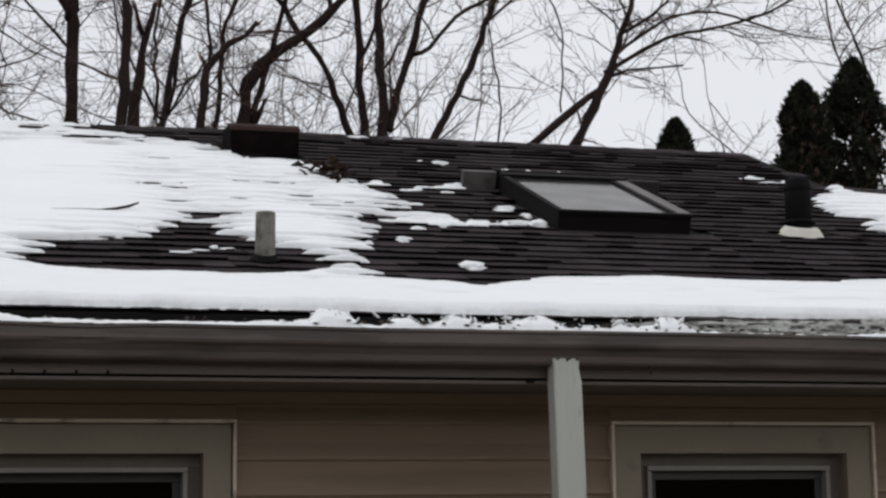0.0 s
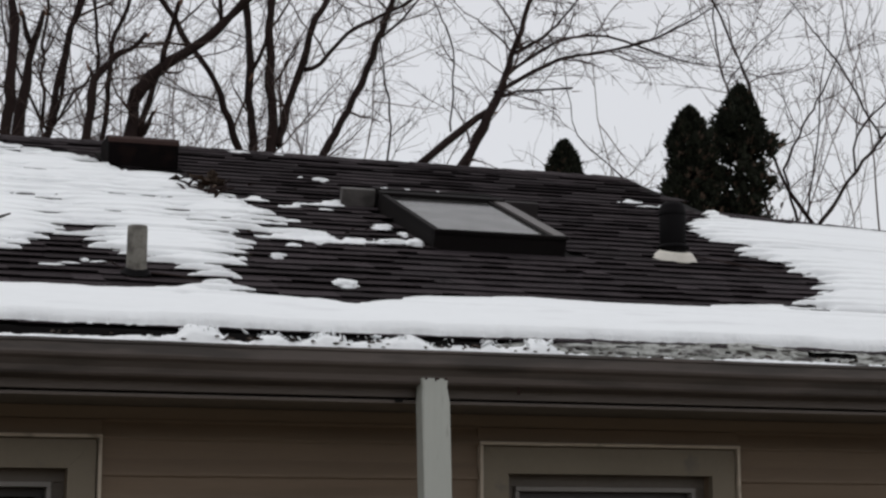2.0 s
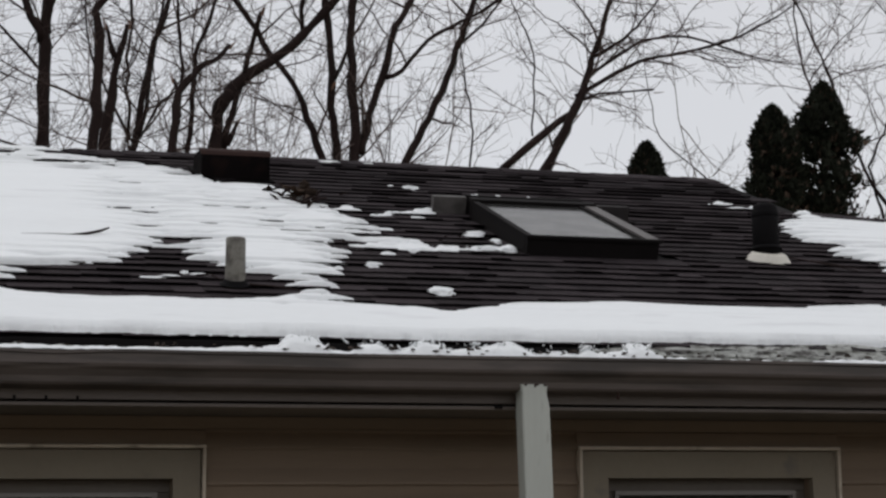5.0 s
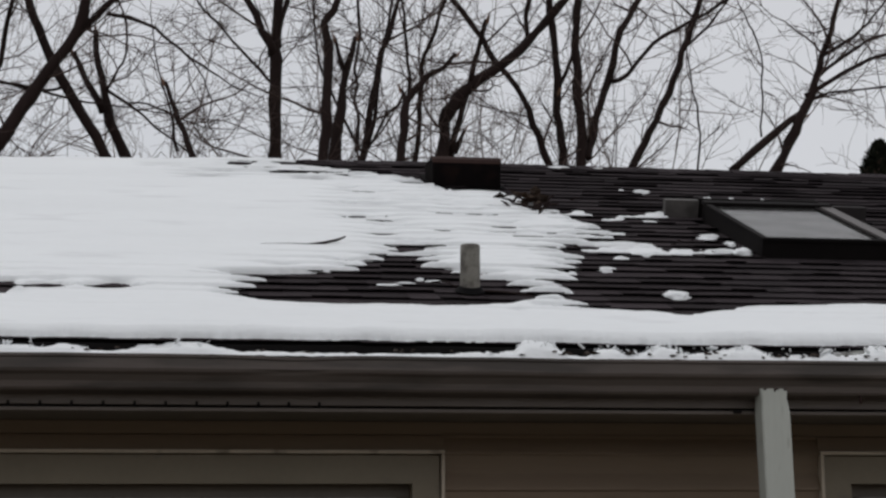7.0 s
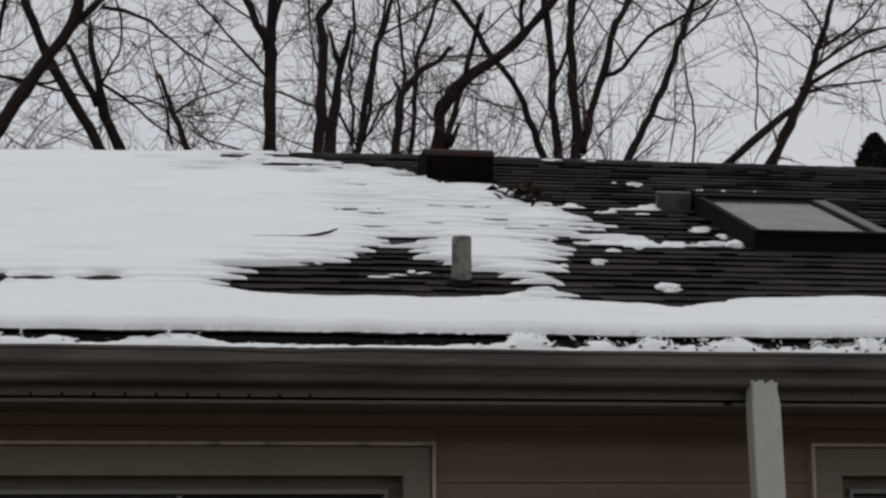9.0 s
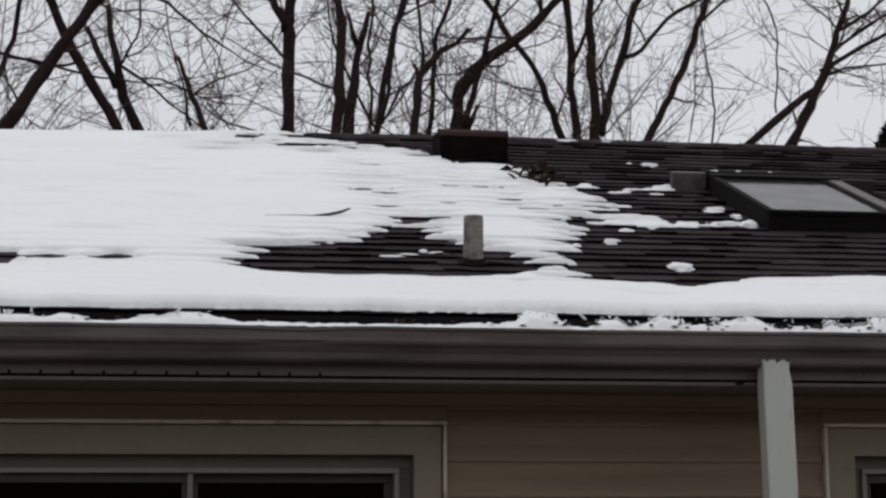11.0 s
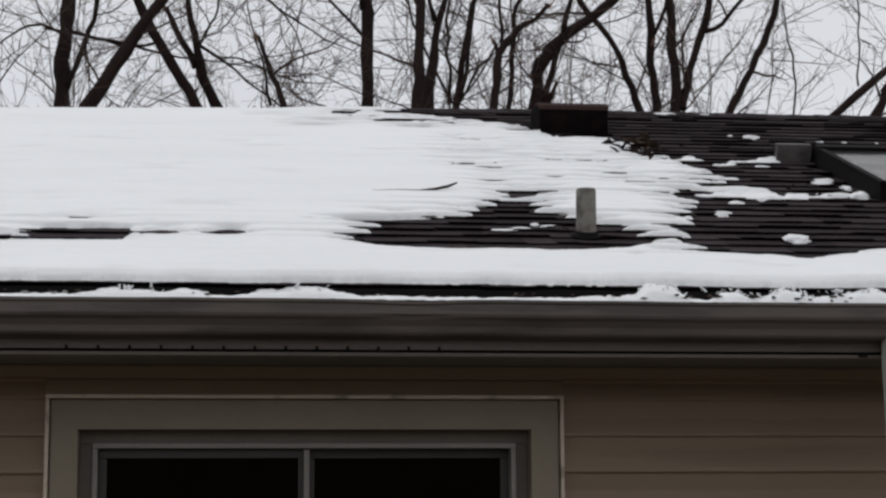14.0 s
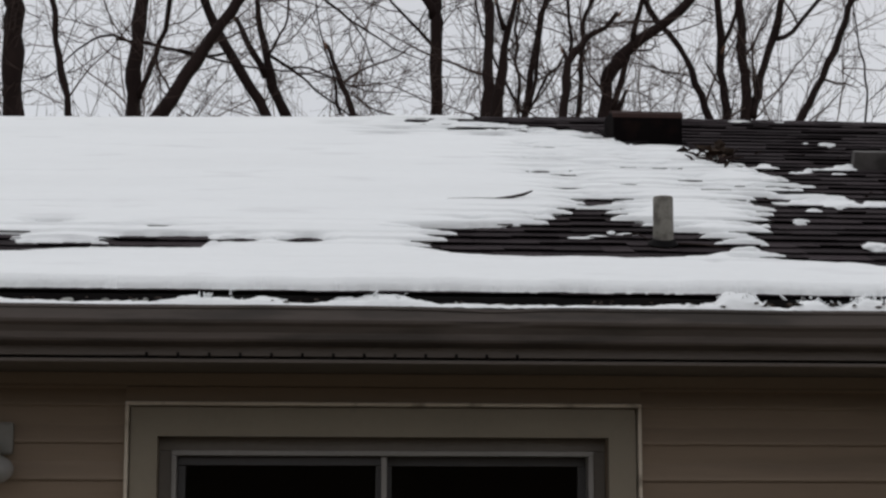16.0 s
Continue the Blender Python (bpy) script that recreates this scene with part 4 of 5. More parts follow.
for i in range(170):
    x = rng.gauss(0.0, 0.45) if i < 75 else rng.uniform(-3.4, 3.6)
    bm = lump(i, rng.uniform(0.004, 0.014), rng.uniform(0.004, 0.010), rng.uniform(0.003, 0.008), 0.9, 1)
    off, base = Vector((x, rng.uniform(0.012, 0.06), rng.uniform(2.402, 2.426))), len(verts)
    bm.verts.ensure_lookup_table()
    verts += [tuple(v.co + off) for v in bm.verts]
    faces += [[v.index + base for v in f.verts] for f in bm.faces]
    bm.free()
tagged(soup("gutter_crumbs", verts, faces, LEAF), "dark crumbs of rotten leaf in the gutter snow", "debris", kind="stuff")
tagged(gutter_ice, "grey lumps of dirty ice behind the gutter lip", "ice", kind="stuff")


# ---- dead stick, leaves ----
def tube(verts, faces, pts, radii, sides):
    base = len(verts)
    k = len(pts)
    for i, p in enumerate(pts):
        d = (pts[min(i + 1, k - 1)] - pts[max(i - 1, 0)])
        d = d.normalized() if d.length > 1e-6 else Vector((0, 0, 1))
        u = d.cross(Vector((0.31, 0.9, 0.17))).normalized()
        w = d.cross(u)
        for s in range(sides):
            a = 2 * math.pi * s / sides
            verts.append(tuple(p + radii[i] * (math.cos(a) * u + math.sin(a) * w)))
    for i in range(k - 1):
        for s in range(sides):
            a, b = base + i * sides + s, base + i * sides + (s + 1) % sides
            faces.append((a, b, b + sides, a + sides))
    faces.append(tuple(base + s for s in range(sides))[::-1])
    faces.append(tuple(base + (k - 1) * sides + s for s in range(sides)))


def at_roof(x, y, n):
    return ROOF @ Vector((x, roof_v(y), n))


verts, faces = [], []
tube(verts, faces, [at_roof(-1.634, 1.63, 0.030), at_roof(-1.514, 1.635, 0.033), at_roof(-1.434, 1.64, 0.031), at_roof(-1.359, 1.65, 0.035), at_roof(-1.304, 1.67, 0.043), at_roof(-1.264, 1.69, 0.055)], [0.0006, 0.0012, 0.0016, 0.006, 0.0065, 0.0035], 8)
stick = tagged(soup("fallen_stick", verts, faces, BARK, smooth=True), "dark bent stick lying on the snow", "stick")


def leaf(seed, size):
    r = random.Random(seed)
    bm = bmesh.new()
    rows = []
    for i in range(6):
        t = i / 5
        w = size * 0.42 * math.sin(math.pi * min(1, t * 0.9 + 0.08)) * (1 + 0.25 * math.sin(t * 17 + seed))
        curl = size * 0.35 * (t - 0.4) ** 2
        rows.append([bm.verts.new((-w, t * size, curl + w * r.uniform(0.2, 0.7))), bm.verts.new((0, t * size, curl)), bm.verts.new((w, t * size, curl + w * r.uniform(0.2, 0.7)))])
    for a, b in zip(rows, rows[1:]):
        for i in (0, 1):
            bm.faces.new((a[i], a[i + 1], b[i + 1], b[i]))
    bmesh.ops.solidify(bm, geom=bm.faces[:], thickness=0.0012)
    return bm


rng = random.Random(4)
leaf_meshes = [mesh_of(leaf(i, 0.06), "dead_leaf", LEAF) for i in range(4)]


def drop_leaf(p, k, scale, tilt):
    ob = tagged(new("dead_leaf", leaf_meshes[k % 4]), "curled brown dead leaf", "leaf", "dead leaves")
    ob.matrix_world = Matrix.Translation(p) @ Matrix.Rotation(rng.uniform(0, 6.28), 4, "Z") @ Matrix.Rotation(tilt, 4, "X") @ Matrix.Diagonal((scale, scale, scale, 1))


for i in range(22):
    drop_leaf(at_roof(-0.21 + rng.gauss(0, 0.045), 2.74 + rng.gauss(0, 0.10), 0.022 + rng.uniform(0, 0.035)), i, rng.uniform(0.8, 1.5), rng.uniform(-0.6, 0.9))
verts, faces = [], []
for i in range(16):
    p = at_roof(-0.24 + rng.gauss(0, 0.035), 2.74 + rng.gauss(0, 0.08), 0.026)
    d = Vector((rng.uniform(-1, 1), rng.uniform(-0.6, 0.6), rng.uniform(0.1, 0.6))).normalized()
    tube(verts, faces, [p, p + d * 0.05, p + d * 0.10 + Vector((0, 0, -0.015))], [0.008, 0.006, 0.003], 6)
tagged(soup("twig_bundle", verts, faces, BARK), "dark tangle of twigs caught on the roof", "twigs", kind="stuff")
for i in range(16):
    x = rng.choice((-0.82, -0.70, -0.98, -0.55, -0.15, 0.1, 1.4, -1.05)) + rng.gauss(0, 0.03)
    drop_leaf(Vector((x, rng.uniform(0.03, 0.08), 2.398 + rng.uniform(0, 0.012))), i, rng.uniform(0.3, 0.7), rng.uniform(-0.5, 0.5))
for i in range(12):
    drop_leaf(at_roof(rng.choice((0.25, 0.35, -0.1, 0.5)) + rng.gauss(0, 0.07), rng.choice((1.95, 2.05, 2.95, 1.75)) + rng.gauss(0, 0.05), 0.016), i, rng.uniform(0.3, 0.6), rng.uniform(-0.3, 0.3))
verts, faces = [], []
for pts_ in ([(1.98, 1.76, 0.02), (2.10, 1.62, 0.024), (2.22, 1.48, 0.02)], [(2.08, 1.70, 0.02), (2.16, 1.55, 0.03), (2.34, 1.50, 0.02)], [(-0.80, 0.86, 0.02), (-0.72, 0.80, 0.03), (-0.62, 0.78, 0.02)], [(-0.99, 0.99, 0.02), (-0.94, 0.95, 0.035), (-0.90, 0.90, 0.02)]):
    tube(verts, faces, [at_roof(*p) for p in pts_], [0.004, 0.0035, 0.002], 5)
tagged(soup("roof_twigs", verts, faces, BARK), "thin dark twigs scattered on the shingles", "twigs", kind="stuff")


# ---- trees ----
def bent(points, rnd, wobble, step=0.17):
    """Smooth line through the points, with small crooks."""
    out, rad = [], []
    for i in range(len(points) - 1):
        p0, p1, p2, p3 = (points[max(0, min(len(points) - 1, i + k))] for k in (-1, 0, 1, 2))
        n = max(2, int((p2[0] - p1[0]).length / step))
        for j in range(n):
            t = j / n
            a = 0.5 * (2 * p1[0] + (p2[0] - p0[0]) * t + (2 * p0[0] - 5 * p1[0] + 4 * p2[0] - p3[0]) * t * t + (3 * p1[0] - p0[0] - 3 * p2[0] + p3[0]) * t ** 3)
            r = p1[1] + (p2[1] - p1[1]) * t
            out.append(a + Vector((rnd.gauss(0, wobble), rnd.gauss(0, wobble), 0)))
            rad.append(r * (1 + rnd.gauss(0, 0.085)))
    out.append(points[-1][0])
    rad.append(points[-1][1])
    return out, rad


def wander(start, d, length, steps, rnd, bend, lift):
    pts, p = [start], start.copy()
    d = d.normalized()
    for _ in range(steps):
        d = (d + bend * Vector((rnd.gauss(0, 1), rnd.gauss(0, 1), rnd.gauss(0, 1))) + Vector((0, 0, lift))).normalized()
        p = p + d * (length / steps)
        pts.append(p)
    return pts


def twigs_on(verts, faces, pts, rad, rnd, density, z0=5.6, z1=11.0, droop=0.0, reach=1.0):
    for i in range(len(pts) - 1):
        seg = pts[i + 1] - pts[i]
        if not z0 < pts[i].z < z1:
            continue
        want = density * seg.length
        for _ in range(int(want) + (rnd.random() < want % 1)):
            p = pts[i] + seg * rnd.random()
            out = Vector((rnd.gauss(0, 1), rnd.gauss(0, 0.8), rnd.gauss(0.25, 0.6))).normalized()
            d = (out + seg.normalized() * rnd.uniform(0.1, 0.9)).normalized()
            r0 = min(0.5 * rad[i], rnd.choice((0.006, 0.008, 0.010, 0.012, 0.018)))
            ln = reach * rnd.uniform(0.5, 1.9)
            branch = wander(p, d, ln, 7, rnd, 0.16, 0.05 - droop)
            tube(verts, faces, branch, [r0 * (1 - 0.75 * k / 7) for k in range(8)], 4)
            for b in range(1, 7):
                for _ in range(rnd.choice((1, 1, 2, 2, 3))):
                    dd = (branch[b] - branch[b - 1]).normalized() + Vector((rnd.gauss(0, 0.8), rnd.gauss(0, 0.8), rnd.gauss(0.1 - 2 * droop, 0.6)))
                    sub = wander(branch[b], dd, ln * rnd.uniform(0.16, 0.46), 4, rnd, 0.20, 0.03 - droop)
                    tube(verts, faces, sub, [0.0046, 0.0041, 0.0036, 0.003, 0.0024], 3)


TREE_COUNT = [0]


def bare_tree(depth, limbs, density=3.0, droop=0.0, reach=1.0, label="bare winter tree with dark bark and many fine twigs"):
    """Limbs are rows of (broken, (x, z, radius), ...); the first one goes down to the ground."""
    TREE_COUNT[0] += 1
    rnd = random.Random(100 + TREE_COUNT[0])
    x0, z0, r0 = limbs[0][1]
    x1, z1, _ = limbs[0][2]
    lean = max(-1.1, min(1.1, (x1 - x0) / (z1 - z0)))
    knee = Vector((x0 - lean * 1.3, depth, z0 - 1.3))
    foot = Vector((knee.x - lean * 0.35 * knee.z, depth, 0.0))
    tree = tagged(new("bare_tree"), label, "tree", "bare trees behind the house")
    tv, tf = [], []
    for k, (broken, *points) in enumerate(limbs):
        line = [(Vector((x, depth + 0.10 * (i if k else 0) * rnd.uniform(-1, 1), z)), r) for i, (x, z, r) in enumerate(points)]
        if k == 0:
            line = [(foot - Vector((0, 0, 0.1)), r0 * 1.6), (foot + Vector((lean * 0.1, 0, 0.5)), r0 * 1.3), (knee, r0 * 1.06)] + line
        pts, rad = bent(line, rnd, 0.013)
        if not broken:
            d = (line[-1][0] - line[-2][0]).normalized()
            more = wander(pts[-1], d, rnd.uniform(2.2, 3.6) * min(1.0, 0.35 + rad[-1] * 14), 9, rnd, 0.10, 0.05)
            r_end = rad[-1]
            pts += more[1:]
            rad += [r_end * (1 - 0.09 * (i + 1)) for i in range(9)]
        v, f = [], []
        tube(v, f, pts, rad, 10 if rad[0] > 0.03 else 6)
        soup("trunk" if k == 0 else "limb", v, f, BARK, tree, smooth=True)
        if broken == 1 and rad[-1] > 0.012:
            v, f = [], []
            for _ in range(5):
                a = pts[-1] + Vector((rnd.gauss(0, rad[-1] * 0.4), rnd.gauss(0, rad[-1] * 0.4), -0.05))
                tube(v, f, [a, a + (pts[-1] - pts[-2]).normalized() * rnd.uniform(0.08, 0.16)], [rad[-1] * 0.45, 0.002], 5)
            soup("torn_end", v, f, WOUND, tree)["label"] = "splintered pale wood at the break"
        twigs_on(tv, tf, pts, rad, rnd, density * (0.45 if broken else 1.0), droop=droop, reach=reach)
    if tv:
        soup("twig_crown", tv, tf, TWIG, tree, kind="stuff")
    return tree


bare_tree(17, [
    (0, (-5.98, 6.83, 0.133), (-6.04, 8.34, 0.126))])
bare_tree(15, [
    (0, (-5.01, 6.39, 0.046), (-5.15, 7.09, 0.041), (-5.25, 7.77, 0.036))])
bare_tree(16, [
    (0, (-4.36, 6.63, 0.1), (-4.36, 7.37, 0.091), (-4.29, 8.09, 0.083)),
    (0, (-4.32, 6.83, 0.041), (-4.2, 7.08, 0.038), (-4.02, 7.73, 0.034), (-3.94, 8.1, 0.031)),
    (0, (-4.29, 7.55, 0.024), (-3.94, 7.48, 0.021), (-3.56, 7.4, 0.017), (-3.14, 7.28, 0.014)),
    (0, (-4.37, 7.52, 0.017), (-4.64, 7.61, 0.015), (-4.91, 7.57, 0.013), (-5.22, 7.38, 0.01))])
bare_tree(15.5, [
    (0, (-4.02, 6.48, 0.084), (-3.59, 7.18, 0.079), (-3.31, 7.63, 0.074), (-3.07, 8.02, 0.069), (-2.92, 8.54, 0.064)),
    (0, (-3.09, 7.93, 0.05), (-2.85, 8.22, 0.045), (-2.65, 8.42, 0.039), (-2.47, 8.56, 0.034)),
    (1, (-2.73, 8.25, 0.027), (-2.47, 8.23, 0.024), (-2.14, 8.08, 0.020), (-1.73, 7.77, 0.016), (-1.48, 7.51, 0.013), (-1.22, 7.45, 0.010), (-0.77, 7.38, 0.006)),
    (1, (-1.73, 7.77, 0.011), (-1.54, 7.48, 0.009), (-1.46, 7.24, 0.008), (-1.48, 6.99, 0.005))])
bare_tree(16.5, [
    (0, (-2.72, 6.71, 0.077), (-2.96, 7.11, 0.072), (-3.21, 7.54, 0.068), (-3.4, 7.87, 0.063), (-3.56, 8.31, 0.058), (-3.82, 8.82, 0.053)),
    (1, (-3.25, 7.57, 0.021), (-3.6, 7.5, 0.019), (-3.95, 7.56, 0.018), (-4.36, 7.62, 0.016), (-4.64, 7.68, 0.014))])
bare_tree(17, [
    (1, (-2.48, 6.82, 0.075), (-2.67, 7.26, 0.065), (-2.79, 7.64, 0.054), (-2.87, 8.18, 0.043), (-2.9, 8.47, 0.032)),
    (1, (-2.76, 7.37, 0.047), (-2.95, 7.72, 0.042), (-3.1, 8.02, 0.037), (-3.17, 8.21, 0.032)),
    (0, (-2.75, 7.65, 0.018), (-2.6, 7.95, 0.017), (-2.51, 8.19, 0.016), (-2.5, 8.61, 0.015), (-2.61, 8.91, 0.014)),
    (0, (-2.76, 7.68, 0.022), (-2.44, 7.51, 0.018), (-2.11, 7.22, 0.014), (-1.71, 6.92, 0.011)),
    (0, (-2.44, 7.51, 0.014), (-2.19, 7.54, 0.013), (-1.91, 7.41, 0.011))])
bare_tree(15, [
    (1, (-1.71, 6.45, 0.039), (-1.83, 6.81, 0.033), (-1.93, 7.09, 0.026), (-2, 7.29, 0.02)),
    (0, (-1.82, 6.45, 0.023), (-1.93, 6.95, 0.013))])
bare_tree(16, [
    (0, (-0.63, 6.61, 0.083), (-0.64, 8, 0.072)),
    (0, (-0.66, 7.93, 0.055), (-0.78, 8.22, 0.048), (-0.99, 8.65, 0.041)),
    (0, (-0.6, 8.04, 0.031), (-0.55, 8.38, 0.029), (-0.48, 8.67, 0.028)),
    (0, (-0.63, 7.49, 0.024), (-0.7, 7.6, 0.021), (-1.04, 7.95, 0.017), (-1.61, 8.57, 0.014))])
bare_tree(15, [
    (0, (-0.12, 6.4, 0.069), (-0.08, 7.15, 0.063), (-0.07, 7.79, 0.057), (-0.1, 8.08, 0.051), (-0.01, 8.24, 0.045), (0.1, 8.5, 0.039))])
bare_tree(15.5, [
    (1, (0.09, 6.52, 0.077), (0.14, 7.18, 0.062), (0.21, 7.65, 0.046), (0.32, 8.07, 0.03)),
    (1, (0.16, 7.66, 0.034), (0.06, 8.03, 0.02))])
bare_tree(16.5, [
    (0, (0.54, 6.79, 0.049), (0.61, 7.18, 0.045), (0.67, 7.63, 0.041), (0.79, 8.17, 0.037), (0.94, 8.67, 0.032), (1.02, 9.02, 0.028)),
    (0, (0.45, 6.84, 0.025), (0.47, 7.25, 0.023), (0.43, 7.55, 0.021), (0.48, 8.38, 0.019), (0.47, 8.84, 0.018)),
    (0, (0.58, 6.88, 0.028), (0.72, 7.49, 0.025), (0.78, 7.94, 0.021), (0.89, 8.7, 0.018)),
    (0, (0.51, 6.85, 0.021), (0.26, 7.36, 0.018), (-0.03, 8.06, 0.014), (-0.12, 8.51, 0.011)),
    (0, (0.56, 6.85, 0.018), (0.89, 7.38, 0.014), (1.07, 7.57, 0.011))])
bare_tree(15, [
    (1, (0.8, 6.43, 0.059), (0.85, 6.76, 0.054), (0.88, 7.14, 0.048), (1.04, 7.36, 0.043), (1.14, 7.47, 0.037), (1.32, 7.57, 0.032), (1.49, 7.77, 0.026)),
    (1, (0.88, 7.08, 0.03), (0.83, 7.31, 0.016)),
    (0, (0.89, 6.83, 0.026), (0.92, 7.47, 0.023), (0.87, 7.96, 0.02), (0.81, 8.32, 0.016))])
bare_tree(16, [
    (0, (1.14, 6.64, 0.034), (1.18, 7.15, 0.032), (1.22, 7.89, 0.029), (1.3, 8.12, 0.026), (1.45, 8.57, 0.023), (1.56, 8.88, 0.021))])
bare_tree(16, [
    (0, (1.46, 6.68, 0.088), (1.52, 7.15, 0.084), (1.62, 7.37, 0.081), (1.83, 7.61, 0.077), (2.12, 7.84, 0.071), (2.48, 8.12, 0.064), (2.93, 8.63, 0.055), (3.12, 8.84, 0.045)),
    (0, (2.63, 8.26, 0.034), (2.59, 8.58, 0.033), (2.63, 8.83, 0.031)),
    (1, (1.60, 6.71, 0.046), (1.69, 7.18, 0.042), (1.81, 7.52, 0.038)),
    (1, (1.63, 6.76, 0.046), (1.77, 7.06, 0.016)),
    (1, (1.86, 7.69, 0.038), (1.94, 8.08, 0.034), (2.03, 8.46, 0.031))])
bare_tree(17, [
    (0, (3.09, 6.81, 0.047), (2.89, 7.41, 0.045), (2.66, 7.91, 0.042), (2.4, 8.23, 0.04), (2.09, 8.71, 0.038), (1.79, 9.09, 0.036))])
bare_tree(16, [
    (0, (3.06, 6.6, 0.052), (2.99, 7.32, 0.049), (2.98, 7.99, 0.047), (2.9, 8.82, 0.045))])
bare_tree(15.5, [
    (0, (3.17, 6.48, 0.067), (3.15, 7.35, 0.062), (3.13, 8.08, 0.056), (3.17, 8.68, 0.05)),
    (0, (3.25, 6.62, 0.054), (3.42, 7.29, 0.05), (3.57, 7.7, 0.045), (3.68, 8.25, 0.041), (3.95, 8.71, 0.037)),
    (0, (3.59, 7.62, 0.03), (3.82, 7.74, 0.028), (4.08, 8.09, 0.025), (4.62, 8.44, 0.023), (5.16, 8.77, 0.02)),
    (1, (3.13, 8.16, 0.024), (3.04, 7.93, 0.024), (2.91, 7.56, 0.024))])
bare_tree(16.5, [
    (0, (4.08, 6.72, 0.053), (4.34, 7.22, 0.049), (4.69, 7.96, 0.046), (4.96, 8.68, 0.042), (5.09, 9.07, 0.039)),
    (0, (4.88, 8.4, 0.018), (5.16, 8.69, 0.016), (5.42, 9.03, 0.014))])
bare_tree(16, [
    (0, (5.89, 6.62, 0.072), (6.16, 7.18, 0.063), (6.4, 7.66, 0.053), (6.59, 8.21, 0.044), (6.75, 8.7, 0.034)),
    (1, (5.28, 6.62, 0.052), (5.76, 7.05, 0.05), (6.26, 7.42, 0.048)),
    (0, (6.35, 7.66, 0.034), (6.66, 7.87, 0.031), (7.07, 8.09, 0.028), (7.4, 8.23, 0.024), (7.99, 8.42, 0.021), (8.5, 8.51, 0.017)),
    (1, (6.39, 7.6, 0.017), (6.66, 7.74, 0.016), (6.98, 7.79, 0.015), (7.39, 7.78, 0.014)),
    (0, (6.48, 7.9, 0.024), (6.83, 8.19, 0.022), (7.2, 8.41, 0.02), (7.54, 8.59, 0.018), (8, 8.61, 0.016), (8.41, 8.47, 0.014)),
    (0, (6.57, 8.2, 0.028), (7, 8.48, 0.022), (7.3, 8.73, 0.017))], density=5.0, droop=0.05, reach=0.85)
bare_tree(18, [
    (0, (9.1, 7.09, 0.011), (8.75, 7.35, 0.01), (8.4, 7.67, 0.009), (8.24, 8.3, 0.007))], density=2.1)
bare_tree(17, [
    (0, (5.15, 6.86, 0.014), (5.17, 7.52, 0.013), (5.09, 8.07, 0.011)),
    (0, (6.04, 7.33, 0.014), (6.11, 7.73, 0.013), (6.02, 8.61, 0.012), (5.95, 8.93, 0.011))], density=2.1)
bare_tree(18, [
    (0, (12.24, 6.62, 0.034), (11.94, 7, 0.03), (11.71, 7.38, 0.026), (11.53, 7.9, 0.022), (11.03, 9.2, 0.019), (10.67, 9.97, 0.015)),
    (0, (12.02, 6.59, 0.022), (11.9, 7.39, 0.02), (12.07, 8.03, 0.017), (12.49, 8.51, 0.014), (12.82, 9.17, 0.011)),
    (0, (12.22, 6.7, 0.015), (12.41, 7.69, 0.013), (12.39, 8.5, 0.011))], density=2.1)
bare_tree(17.5, [
    (0, (12.13, 6.48, 0.029), (12.53, 6.99, 0.027), (12.94, 7.5, 0.025), (13.31, 7.92, 0.023), (13.91, 8.78, 0.021), (14.37, 9.64, 0.018)),
    (0, (12.76, 7.26, 0.018), (12.86, 7.89, 0.017), (13.28, 8.37, 0.015)),
    (0, (13.26, 7.87, 0.018), (12.89, 8.51, 0.016), (12.61, 9.12, 0.013), (12.23, 9.53, 0.011))], density=2.1)
bare_tree(20, [
    (0, (12.37, 7.82, 0.02), (11.99, 9.13, 0.018), (11.78, 9.74, 0.015), (11.74, 10.66, 0.012)),
    (0, (11.94, 9.22, 0.012), (12.43, 9.85, 0.01), (12.87, 10.23, 0.008))], density=2.1)

# thin saplings filling the wood further back
rnd = random.Random(77)
verts, faces = [], []
for i in range(56):
    x = rnd.uniform(-9.5, 6.6) if i < 46 else rnd.uniform(11.8, 16.5)
    y = rnd.uniform(20, 27)
    p = Vector((x, y, 0))
    pts = wander(p, Vector((rnd.gauss(0, 0.08), 0, 1)), rnd.uniform(9, 13), 26, rnd, 0.085, 0.06)
    r = rnd.uniform(0.014, 0.034)
    tube(verts, faces, pts, [r * (1 - 0.03 * k) for k in range(27)], 5)
    twigs_on(verts, faces, pts, [r] * 27, rnd, 2.3 if i < 46 else 0.7, 6.0, 13.0, reach=1.25)
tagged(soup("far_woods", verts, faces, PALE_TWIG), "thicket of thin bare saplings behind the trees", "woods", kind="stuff")


